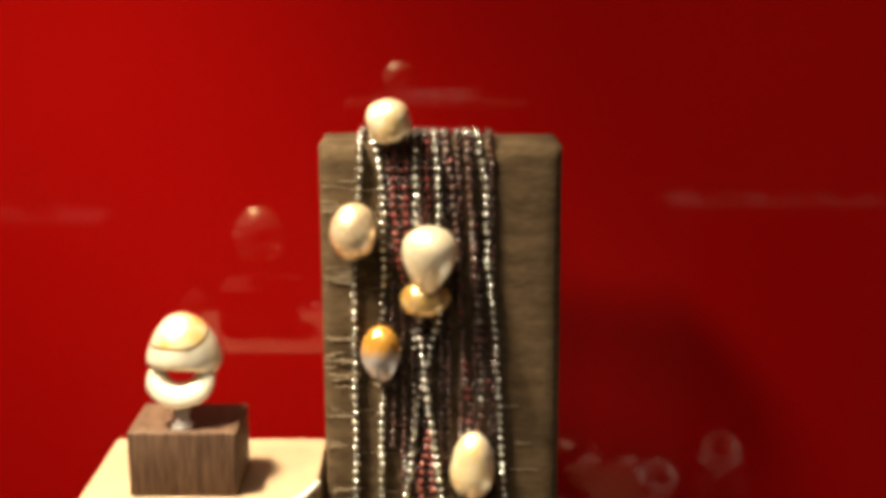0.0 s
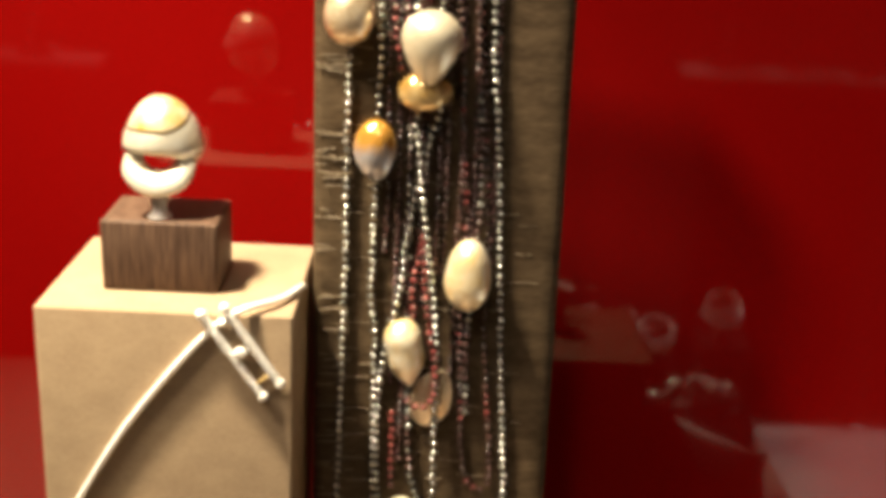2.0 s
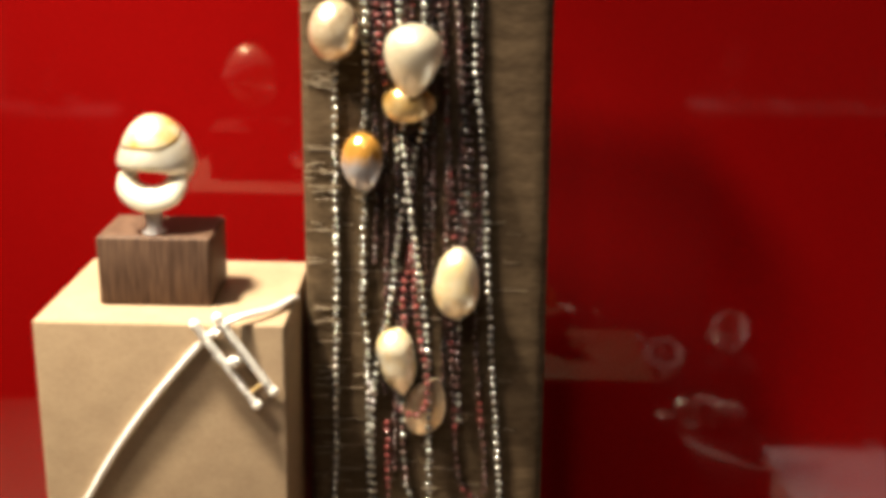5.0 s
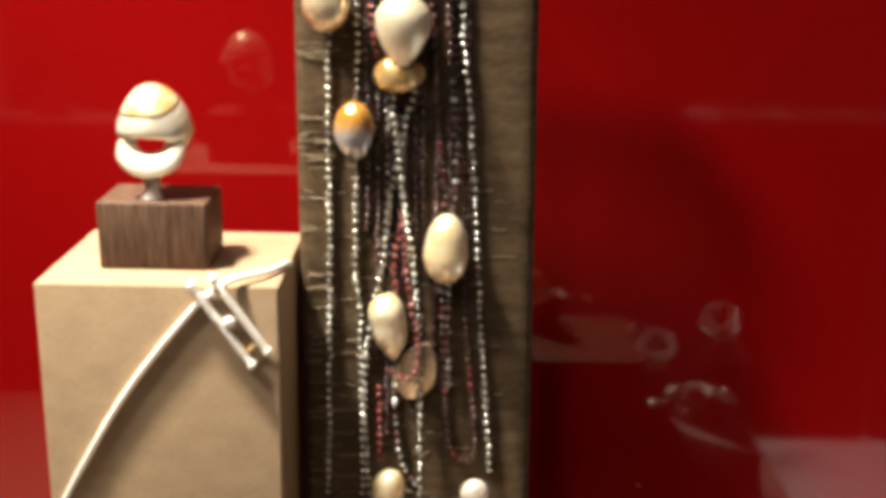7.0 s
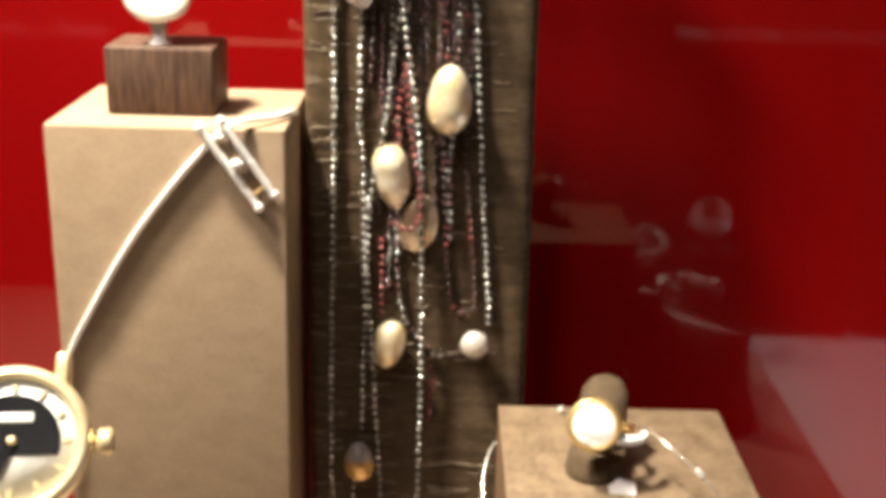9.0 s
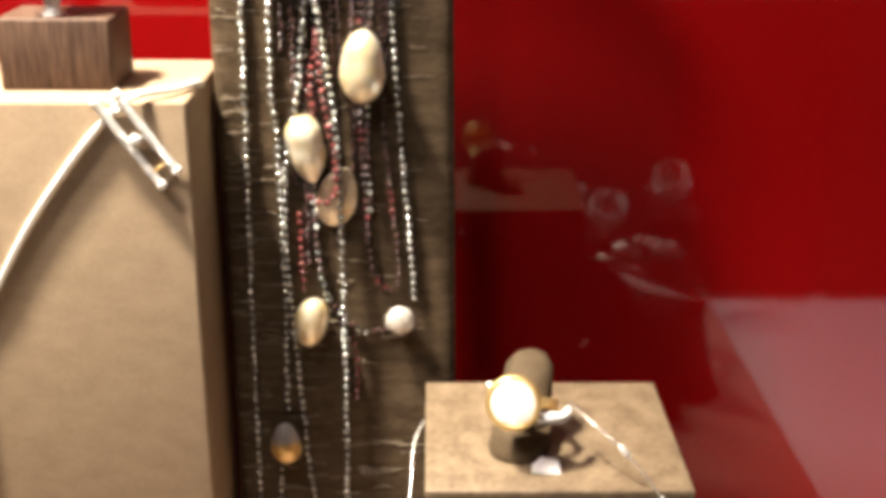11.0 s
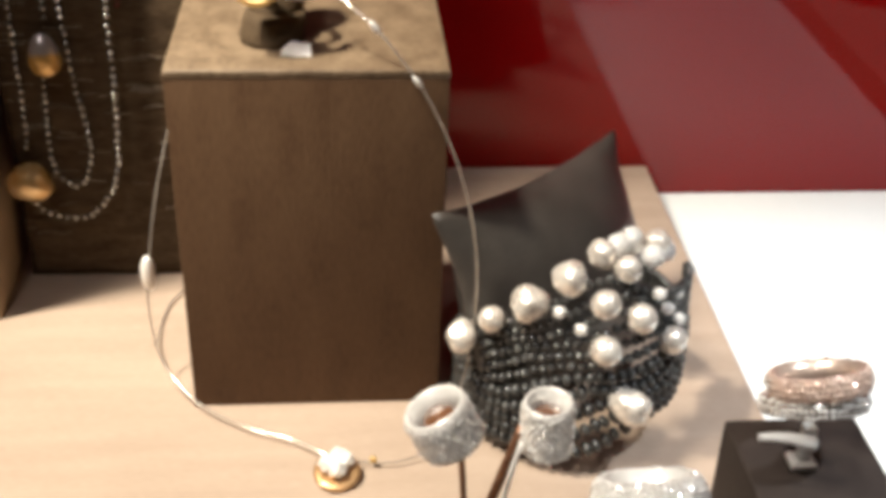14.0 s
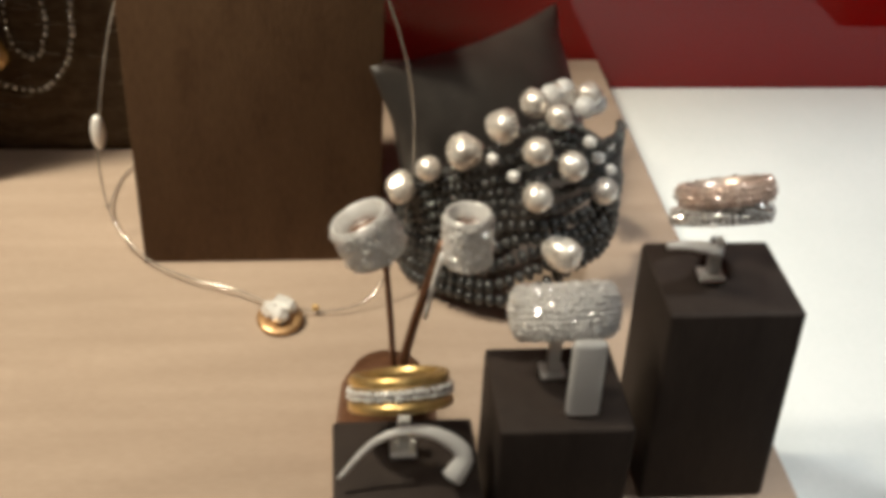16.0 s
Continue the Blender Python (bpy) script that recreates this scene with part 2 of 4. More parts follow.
def lump_bm(sx, sy, sz, seed, rough=0.12, waist=0.0, egg=0.0, at=(0, 0, 0), turn=(0, 0, 0)):
    """A baroque pearl: a ball of full size sx, sy, sz, uneven, with a waist and one end slimmer than the other."""
    bm = bmesh.new()
    bmesh.ops.create_icosphere(bm, subdivisions=4, radius=0.5)
    off = Vector((seed * 3.7, seed * 1.3, seed * 2.1))
    for v in bm.verts:
        c = v.co
        h = 2 * c.z
        k = 1 + 0.6 * rough * (noise.noise(c * 2.2 + off) + 0.16 * noise.noise(c * 6 + off))
        side = 1 - waist * math.exp(-((h - 0.12) / 0.28) ** 2) - egg * h * 0.5
        v.co = Vector((c.x * k * side * sx, c.y * k * side * sy, c.z * k * sz))
    bm.transform(pose(*at, *turn))
    return bm


def bead_mesh(name, r, squash, mat, u=8, v=5):
    bm = bmesh.new()
    bmesh.ops.create_uvsphere(bm, u_segments=u, v_segments=v, radius=r)
    bm.transform(Matrix.Diagonal((1, 1, squash, 1)))
    me = bpy.data.meshes.new(name)
    for f in bm.faces:
        f.smooth = True
    bm.to_mesh(me)
    bm.free()
    me.materials.append(mat)
    return me


def string_beads(parent, line, meshes, jitter=0.0003, name="bead"):
    """Beads along a line, each one an object on a shared mesh."""
    for i, p in enumerate(line):
        ob = new(name, random.choice(meshes))
        ob.parent = parent
        ob.matrix_parent_inverse = parent.matrix_basis.inverted()
        d = (line[min(i + 1, len(line) - 1)] - line[max(i - 1, 0)])
        q = d.to_track_quat("Z", "Y") if d.length > 1e-6 else Vector((0, 0, 1)).to_track_quat("Z", "Y")
        j = Vector([random.uniform(-jitter, jitter) for _ in range(3)])
        s = random.uniform(0.9, 1.06)
        ob.matrix_basis = Matrix.LocRotScale(p + j, q @ Euler((random.uniform(-0.2, 0.2), random.uniform(-0.2, 0.2), random.uniform(0, 6.28))).to_quaternion(), (s, s, s))


def pave_bm(spots, r):
    """Small brilliant stones, faceted, at the given places with their outward ways."""
    bm = bmesh.new()
    for p, n in spots:
        p = p + Vector([random.uniform(-0.25, 0.25) * r for _ in range(3)])
        m = Matrix.Translation(p) @ Vector(n).to_track_quat("Z", "Y").to_matrix().to_4x4() @ pose(0, 0, 0, random.uniform(-24, 24), random.uniform(-24, 24), random.uniform(0, 90))
        top = [bm.verts.new(m @ Vector((0.55 * r * math.cos(a), 0.55 * r * math.sin(a), 0.5 * r))) for a in (k * math.pi / 3 for k in range(6))]
        low = [bm.verts.new(m @ Vector((r * math.cos(a), r * math.sin(a), 0))) for a in ((k + 0.5) * math.pi / 3 for k in range(6))]
        bm.faces.new(top)
        for k in range(6):
            bm.faces.new((top[k], low[k], top[(k + 1) % 6]))
            bm.faces.new((low[k], low[(k + 1) % 6], top[(k + 1) % 6]))
    bmesh.ops.recalc_face_normals(bm, faces=bm.faces[:])
    return bm


# ---- the showcase ----
tagged(part("wall_back", box_bm(-0.9, 1.3, 0.567, 0.60, -0.03, 1.25, 0), RED, smooth=False), "glossy red lacquered back wall of the showcase", "wall", kind="structure")
tagged(part("wall_left", box_bm(-0.925, -0.9, -0.3, 0.60, -0.03, 1.25, 0), RED, smooth=False), "glossy red lacquered side wall of the showcase", "wall", kind="structure")
tagged(part("wall_right", box_bm(1.3, 1.325, -0.3, 0.60, -0.03, 1.25, 0), RED, smooth=False), "glossy red lacquered side wall of the showcase", "wall", kind="structure")
tagged(part("ceiling", box_bm(-0.925, 1.325, -1.6, 0.60, 1.25, 1.28, 0), GREYWALL, smooth=False), "plain dim ceiling above the showcase", "ceiling", kind="structure")
tagged(part("wall_front", box_bm(-0.925, 1.325, -1.62, -1.6, -0.9, 1.25, 0), GREYWALL, smooth=False), "plain dim showroom wall facing the showcase", "wall", kind="structure")
tagged(part("ground", box_bm(-0.9, 1.3, 0.247, 0.5665, -0.05, -0.016, 0.001), WHITE, smooth=False), "smooth white base of the showcase, brightly lit", "base", kind="structure")
tagged(part("platform", box_bm(-0.45, 0.3150, 0.222, 0.566, -0.0155, 0.0, 0.0012), LINEN), "low beige linen-covered display platform on a white base", "platform", kind="structure")
tagged(part("platform_far", box_bm(0.477, 0.85, 0.249, 0.482, -0.0155, 0.0, 0.0012), LINEN), "low beige display platform on a white base", "platform", kind="structure")


def block(name, x0, x1, y0, y1, z0, z1, mat, label, lid=None, bevel=0.0012):
    """A covered display block; with a thin lid panel where a second material is given for its top."""
    top = z1 - 0.0025 if lid else z1
    ob = thing(name, ((x0 + x1) / 2, (y0 + y1) / 2, z0), label, "display block", "display blocks")
    part("body", box_bm(x0, x1, y0, y1, z0, top, 0.0004 if lid else bevel), mat, ob)
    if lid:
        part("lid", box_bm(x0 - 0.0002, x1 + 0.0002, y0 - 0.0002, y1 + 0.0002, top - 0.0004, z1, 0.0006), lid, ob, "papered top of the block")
    return ob


block("display_block", -0.050, 0.0335, 0.443, 0.513, 0.0, 0.241, PAPER, "tall taupe paper-covered display block on a beige platform")
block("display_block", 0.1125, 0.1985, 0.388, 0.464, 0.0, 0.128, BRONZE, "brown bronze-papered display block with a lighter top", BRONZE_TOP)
block("display_block", 0.2675, 0.304, 0.262, 0.297, 0.0, 0.066, DARKWOOD, "tall dark brown block under a two-tone ring")
block("display_block", 0.2225, 0.258, 0.246, 0.281, 0.0, 0.042, DARKWOOD, "middle dark brown block under a wide glittering ring")
block("display_block", 0.1800, 0.218, 0.232, 0.267, 0.0, 0.029, DARKWOOD, "low dark brown block under a yellow gold ring")
block("ring_block", -0.032, 0.0065, 0.459, 0.488, 0.2412, 0.2655, WENGE, "small wenge wood block with streaked grain under a domed ring")


# the upright board, leaning a little, with creased cloth
def face_y(z):
    return 0.473 + 0.04 * z


def board_x(x, z):
    return x + 0.0115 * (0.15 - z)


board = thing("display_board", (0.08, 0.48, 0), "upright dark brown cloth-covered board hung with bead necklaces", "display board")
bm = bmesh.new()
NX, NZ = 26, 110
for y_off, sign in ((0.0, 1), (0.034, -1)):
    grid = []
    for j in range(NZ + 1):
        z = 0.3625 * j / NZ
        row = []
        for i in range(NX + 1):
            x = 0.0367 + 0.0868 * i / NX
            edge = min(i, NX - i, j, NZ - j) * 0.003
            r = max(0.0, 0.003 - edge)
            crease = 0.0007 * max(0, noise.noise(Vector((x * 9, z * 160, 1.7)))) + 0.0004 * noise.noise(Vector((x * 60, z * 60, 5)))
            row.append(bm.verts.new((board_x(x, z), face_y(z) + y_off + sign * (0.6 * r - crease), z + 0.0012 * noise.noise(Vector((x * 70, 0, 3))) * (j == NZ))))
        grid.append(row)
    for j in range(NZ):
        for i in range(NX):
            q = (grid[j][i], grid[j][i + 1], grid[j + 1][i + 1], grid[j + 1][i])
            bm.faces.new(q if sign > 0 else q[::-1])
    ring = [grid[0][i] for i in range(NX + 1)] + [grid[j][NX] for j in range(1, NZ + 1)] + [grid[NZ][i] for i in range(NX - 1, -1, -1)] + [grid[j][0] for j in range(NZ - 1, 0, -1)]
    if sign > 0:
        front = ring
for k in range(len(front)):
    bm.faces.new((front[k], ring[k], ring[(k + 1) % len(ring)], front[(k + 1) % len(front)]))
bmesh.ops.recalc_face_normals(bm, faces=bm.faces[:])
part("panel", bm, CLOTH, board)


threads = bmesh.new()
rnd = random.Random(4)
for k in range(230):
    z = rnd.uniform(0.02, 0.355)
    x = 0.037 + rnd.random() ** 2.2 * 0.075
    ln = rnd.uniform(0.004, 0.014)
    pts = [(board_x(x + ln * q, z), face_y(z) - 0.0003 - 0.0003 * rnd.random(), z + 0.0007 * rnd.uniform(-1, 1)) for q in (0, 0.5, 1) if x + ln * q < 0.119]
    if len(pts) > 1:
        join_mesh(threads, tube_bm(pts, 0.00018 * rnd.uniform(0.6, 1.3), 0.002, 4))
tagged(part("frayed_threading", threads, THREAD, board, "pale frayed threads across the cloth"), kind="stuff")


# ---- bead necklaces on the board ----
HEM = [bead_mesh("hematite_bead", 0.00148, 0.9, HEMATITE, 9, 6)]
GAR = [bead_mesh("garnet_bead", 0.00138, 0.9, GARNET), bead_mesh("garnet_bead", 0.0013, 1.0, GARNET)]
SMO = [bead_mesh("smoky_bead", 0.0013, 0.95, SMOKY)]
MIX = HEM * 2 + SMO


def hang(points, lift=0.0018, over=False):
    """Places on the board's face from (x, z) pairs; over: the strand comes over the top edge from behind."""
    line = [Vector((x, face_y(z) - lift, z)) for x, z in points]
    if over:
        x = points[0][0]
        line = [Vector((x, face_y(0.36) + 0.0360, 0.335)), Vector((x, face_y(0.36) + 0.0345, 0.3605)), Vector((x, face_y(0.36) + 0.017, 0.3648)), Vector((x, face_y(0.36) + 0.001, 0.3642))] + [v for v in line if v.z < 0.359]
    return line


def necklace(label, strands, pearls):
    ob = thing("bead_necklace", (0.08, 0.47, 0.2), label, "necklace", "bead necklaces on the board")
    for points, meshes, lift, over in strands:
        string_beads(ob, glide(hang(points, lift, over), 0.00325), meshes)
    for x, z, size, mat, seed, rough, waist, egg, turn, lift in pearls:
        part("pearl", lump_bm(*size, seed, rough, waist, egg, (x, face_y(z) - lift, z), turn), mat, ob)
    return ob


necklace("long grey hematite bead necklace with large baroque pearls", [
    ([(0.049, 0.366), (0.049, 0.355), (0.047, 0.321), (0.0468, 0.292), (0.047, 0.235), (0.0465, 0.193), (0.046, 0.131), (0.046, 0.075), (0.045, 0.056)], HEM, 0.002, True),
    ([(0.069, 0.366), (0.069, 0.344), (0.070, 0.301), (0.072, 0.282), (0.076, 0.252), (0.080, 0.223), (0.081, 0.186), (0.0815, 0.151), (0.0815, 0.110), (0.081, 0.076), (0.078, 0.047), (0.066, 0.032), (0.050, 0.034), (0.046, 0.042)], HEM, 0.0064, True)],
    [(0.047, 0.3335, (0.0165, 0.015, 0.021), P_PINK, 1, 0.10, 0, 0.10, (0, 8, 0), 0.008),
     (0.0455, 0.047, (0.0185, 0.014, 0.0155), P_GOLD, 2, 0.22, 0, 0, (0, 20, 0), 0.007),
     (0.0725, 0.3090, (0.0185, 0.013, 0.0140), P_GOLD, 3, 0.2, 0, 0.1, (0, 0, 0), 0.007)])
necklace("grey hematite bead necklace with golden drop pearls", [
    ([(0.054, 0.366), (0.057, 0.347), (0.057, 0.301), (0.0568, 0.271), (0.0565, 0.235), (0.058, 0.222), (0.059, 0.167), (0.0585, 0.131), (0.058, 0.109)], HEM, 0.002, True),
    ([(0.0605, 0.205), (0.060, 0.178), (0.0625, 0.136), (0.066, 0.087), (0.069, 0.059), (0.064, 0.043), (0.056, 0.047), (0.0535, 0.059), (0.055, 0.088)], HEM, 0.002, False)],
    [(0.0595, 0.3715, (0.0165, 0.015, 0.0165), P_CREAM, 4, 0.22, 0, 0, (0, 30, 0), 0.003),
     (0.057, 0.2885, (0.0146, 0.0135, 0.0218), P_GOLD_GREY, 5, 0.20, 0.0, -0.08, (0, 4, 0), 0.0075),
     (0.0575, 0.0985, (0.0125, 0.0115, 0.0170), P_DROP, 6, 0.10, 0, 0.42, (0, -4, 0), 0.0065)])
necklace("grey bead necklace with a white gourd-shaped pearl and a round pearl", [
    ([(0.091, 0.366), (0.094, 0.348), (0.095, 0.321), (0.098, 0.293), (0.101, 0.254), (0.102, 0.234), (0.105, 0.195), (0.107, 0.173), (0.108, 0.157)], HEM, 0.002, True),
    ([(0.099, 0.145), (0.090, 0.143), (0.084, 0.146), (0.076, 0.156), (0.072, 0.172), (0.071, 0.200), (0.069, 0.25), (0.068, 0.30)], MIX, 0.002, False),
    ([(0.076, 0.366), (0.077, 0.344), (0.078, 0.309), (0.074, 0.288), (0.070, 0.267), (0.066, 0.235), (0.063, 0.222), (0.0605, 0.203)], HEM, 0.004, True)],
    [(0.0738, 0.3240, (0.0186, 0.015, 0.0250), P_GOURD, 7, 0.05, 0.0, 0.72, (180, 4, 0), 0.012),
     (0.1025, 0.1495, (0.0112, 0.009, 0.0112), P_GREY, 8, 0.06, 0, 0, (0, 0, 0), 0.006)])
necklace("dark smoky and garnet bead necklace with a large cream pearl", [
    ([(0.080, 0.366), (0.082, 0.348), (0.085, 0.313), (0.087, 0.284), (0.089, 0.262), (0.0885, 0.229), (0.090, 0.195), (0.092, 0.170), (0.097, 0.161), (0.102, 0.166), (0.099, 0.202), (0.097, 0.223), (0.095, 0.28), (0.089, 0.346), (0.087, 0.364)], SMO * 3 + GAR[:1], 0.002, True),
    ([(0.087, 0.366), (0.088, 0.348), (0.090, 0.324), (0.092, 0.293), (0.093, 0.271), (0.091, 0.226), (0.092, 0.19)], SMO * 2 + HEM, 0.0036, True)],
    [(0.090, 0.2465, (0.0168, 0.015, 0.0262), P_CREAM, 9, 0.06, 0.05, 0.22, (0, 3, 0), 0.009)])
necklace("dark red garnet bead necklace looped round cream baroque pearls", [
    ([(0.061, 0.366), (0.061, 0.348), (0.062, 0.329), (0.064, 0.313)], GAR, 0.002, True),
    ([(0.065, 0.366), (0.065, 0.348), (0.066, 0.334), (0.068, 0.318)], GAR, 0.002, True),
    ([(0.073, 0.366), (0.073, 0.348), (0.0735, 0.335)], GAR, 0.0022, True),
    ([(0.0738, 0.258), (0.071, 0.240), (0.0715, 0.229)], GAR, 0.0050, False),
    ([(0.0742, 0.258), (0.0765, 0.233), (0.0795, 0.218), (0.0802, 0.205), (0.0765, 0.1975), (0.0705, 0.2005)], GAR, 0.0125, False),
    ([(0.0655, 0.190), (0.066, 0.160)], GAR, 0.002, False),
    ([(0.0845, 0.142), (0.086, 0.132), (0.0855, 0.116)], GAR, 0.004, False)],
    [(0.0695, 0.2165, (0.0140, 0.013, 0.0255), P_CREAM, 10, 0.12, 0.10, -0.56, (0, -10, 0), 0.008),
     (0.0795, 0.197, (0.0150, 0.007, 0.0230), P_PINK, 11, 0.14, 0, 0.1, (0, 14, 0), 0.0028),
     (0.0690, 0.149, (0.0128, 0.0115, 0.0200), P_CREAM, 12, 0.12, 0, -0.28, (0, 10, 0), 0.0068)])

# more strands of the same dark beads hang flat behind the others
back = thing("bead_necklace", (0.08, 0.47, 0.2), "dark smoky bead necklace hanging flat behind the others", "necklace", "bead necklaces on the board")
for x, low in ((0.0588, 0.25), (0.0625, 0.20), (0.0662, 0.17), (0.0700, 0.21), (0.0722, 0.23), (0.0762, 0.21), (0.0790, 0.24), (0.0838, 0.19), (0.0885, 0.22), (0.0955, 0.24)):
    string_beads(back, glide(hang([(x, 0.366), (x + 0.001, 0.33), (x + 0.0022, 0.28), (x + 0.002, low)], 0.0012, True), 0.0025), SMO)


# ---- ring on the wooden block ----
ring = thing("dome_ring", (-0.0135, 0.473, 0.2655), "silver ring with a large cream pearl dome on a clear foot", "ring")


def egg_bm(cx, cz, rx, rz, hx, hz, hcz, depth, cy):
    """A ring of egg outline seen along y, with an almond hole through it, rounded front and back."""
    bm = bmesh.new()
    n, m = 56, 14
    loops = []
    for i in range(n):
        a = 2 * math.pi * i / n
        ca, sa = math.cos(a), math.sin(a)
        outer = Vector((cx + rx * ca * (1 - 0.10 * sa), 0, cz + rz * sa))
        inner = Vector((cx + hx * ca, 0, hcz + hz * sa))
        d = depth * (0.62 + 0.38 * max(0, sa))
        loop = []
        for k in range(m):
            b = 2 * math.pi * k / m
            mid, half = (outer + inner) / 2, (outer - inner) / 2
            p = mid + half * math.cos(b)
            p.y = cy + d * math.sin(b) - 0.5 * (hcz - p.z)
            p += 0.00025 * Vector((noise.noise(p * 130), noise.noise(p * 130 + Vector((9, 0, 0))), noise.noise(p * 130 + Vector((0, 9, 0)))))
            loop.append(bm.verts.new(p))
        loops.append(loop)
    for i in range(n):
        for k in range(m):
            bm.faces.new((loops[i][k], loops[i][(k + 1) % m], loops[(i + 1) % n][(k + 1) % m], loops[(i + 1) % n][k]))
    bmesh.ops.recalc_face_normals(bm, faces=bm.faces[:])
    return bm


def cap_bm(cx, cy, cz, rx, ry, rz, drop, rim=-0.16):
    """The upper part of an egg, hollow, with a rim that comes down further on one side."""
    bm = bmesh.new()
    n, m = 48, 14
    rings = []
    for wall in (1.0, 0.80):
        for k in (range(m) if wall == 1.0 else range(m - 1, -1, -1)):
            ring_v = []
            for i in range(n):
                a = 2 * math.pi * i / n
                low = rim - drop * max(0, math.cos(a - 0.2)) ** 1.5
                e = (math.pi / 2 - 0.04) + (low - math.pi / 2 + 0.04) * k / (m - 1)
                p = Vector((rx * math.cos(e) * math.cos(a) * (1 - 0.10 * math.sin(e)), ry * math.cos(e) * math.sin(a), rz * math.sin(e))) * wall
                p.x, p.y = p.x * (1 + 0.6 * min(0, e)), p.y * (1 + 0.6 * min(0, e))
                p += Vector((cx, cy, cz))
                p += 0.0004 * wall * Vector((noise.noise(p * 110), noise.noise(p * 110 + Vector((9, 0, 0))), noise.noise(p * 110 + Vector((0, 9, 0)))))
                ring_v.append(bm.verts.new(p))
            rings.append(ring_v)
    for a, b in zip(rings, rings[1:]):
        for i in range(n):
            bm.faces.new((a[i], a[(i + 1) % n], b[(i + 1) % n], b[i]))
    bm.faces.new(rings[0])
    bm.faces.new(rings[-1])
    bmesh.ops.recalc_face_normals(bm, faces=bm.faces[:])
    return bm


part("band", egg_bm(-0.0133, 0.2838, 0.0120, 0.0102, 0.0050, 0.0038, 0.2857, 0.0040, 0.4665), SATIN, ring, "pale gold band with a hollow shank")
part("shell", cap_bm(-0.0130, 0.4720, 0.2878, 0.0136, 0.0118, 0.0174, 0.36, -0.02), SATIN, ring, "pale silver shell holding the pearl")
part("pearl", cap_bm(-0.01305, 0.4719, 0.2878, 0.01366, 0.01186, 0.0175, -0.35, 0.40), P_DOME, ring, "large cream pearl dome with golden sheen")
part("foot", lathe_bm([(0.0038, 0.0), (0.0042, 0.0006), (0.0030, 0.0016), (0.0024, 0.0034), (0.0034, 0.0082)], 20), FROST, ring, "clear plastic foot").matrix_basis = Matrix.Translation((-0.0133, 0.4645, 0.2656))


# ---- collar with a two-bar pendant on the tall block ----
collar = thing("collar_necklace", (0.0, 0.438, 0.2), "bright steel cable collar with a twin bar pendant", "necklace")
part("cable", tube_bm([(0.0336, 0.4720, 0.2405), (0.0328, 0.4640, 0.2426), (0.0280, 0.4520, 0.2432), (0.018, 0.4412, 0.2436), (0.009, 0.4416, 0.2375), (-0.006, 0.4416, 0.2205), (-0.022, 0.4416, 0.1990), (-0.036, 0.4416, 0.1755), (-0.047, 0.4416, 0.1545), (-0.058, 0.436, 0.125), (-0.068, 0.43, 0.08), (-0.072, 0.42, 0.035), (-0.066, 0.405, 0.004), (-0.045, 0.395, 0.0015), (-0.01, 0.40, 0.0015)], 0.00115), STEEL, collar)
bars = [((0.0045, 0.4405, 0.2415), (0.0240, 0.4405, 0.2135)), ((0.0120, 0.4405, 0.2440), (0.0295, 0.4405, 0.2185))]
for a, b in bars:
    a, b = Vector(a), Vector(b)
    bar = part("bar", tube_bm([a, (a + b) / 2, b], 0.0013, 0.002, 8), STEEL, collar, "slim bar set with small stones")
    way = (b - a).normalized()
    side = way.cross(Vector((0, 1, 0)))
    spots = []
    for k in range(22):
        p = a + (b - a) * (k + 0.5) / 22
        for g in (-50, 0, 50):
            nrm = Vector((0, -1, 0)) * math.cos(radians(g)) + side * math.sin(radians(g))
            spots.append((p + nrm * 0.0013, nrm))
    tagged(part("pave", pave_bm(spots, 0.00062), STONE, bar, "glittering pave stones", smooth=False), kind="stuff")
    for e in (a, b):
        cap = bmesh.new()
        bmesh.ops.create_icosphere(cap, subdivisions=2, radius=0.0019, matrix=Matrix.Translation(e))
        part("cap", cap, STEEL, bar)
for f, r in ((0.16, 0.0011), (0.52, 0.0019), (0.86, 0.0010)):
    a = Vector(bars[0][0]).lerp(Vector(bars[0][1]), f)
    b = Vector(bars[1][0]).lerp(Vector(bars[1][1]), f)
    part("link", tube_bm([a, (a + b) / 2, b], r * 0.6, 0.002, 8), GOLD if f > 0.6 else SILVER, collar)
part("stone", lump_bm(0.0042, 0.003, 0.0042, 3, 0.02, 0, 0, (0.0168, 0.4395, 0.2290)), STONE, collar, "round bright stone between the bars", smooth=False)


# ---- ring on a velvet finger on the bronze block ----
finger = thing("ring_stand", (0.149, 0.41, 0.128), "olive brown velvet ring finger leaning on the bronze block", "ring stand")
for nm, prof, lean in (("base", [(0.0118, 0.0), (0.0123, 0.0012), (0.0121, 0.0060), (0.0116, 0.0082), (0.0106, 0.0090)], 0.25), ("finger", [(0.0104, 0.0084), (0.0106, 0.0100), (0.0106, 0.018), (0.0098, 0.025), (0.0070, 0.0280), (0.0035, 0.0293)], 0.62)):
    fb = lathe_bm(prof, 28)
    for v in fb.verts:
        v.co.x, v.co.y, v.co.z = v.co.x * 0.84, v.co.y * 0.84, v.co.z * 0.96
        v.co.y += lean * v.co.z
        v.co.x += 0.18 * v.co.z
    part(nm, fb, OLIVE, finger).matrix_basis = Matrix.Translation((0.1438, 0.4135, 0.1282))
dring = thing("disc_ring", (0.141, 0.402, 0.151), "gold ring with a round pave-set disc, worn on a velvet finger", "ring")
disc_m = look((0.1408, 0.4010, 0.1525), (0.1408 + 0.035, 0.4010 + 0.26, 0.1525 - 0.115)) @ Matrix.Diagonal((0.92, 0.92, 1, 1))
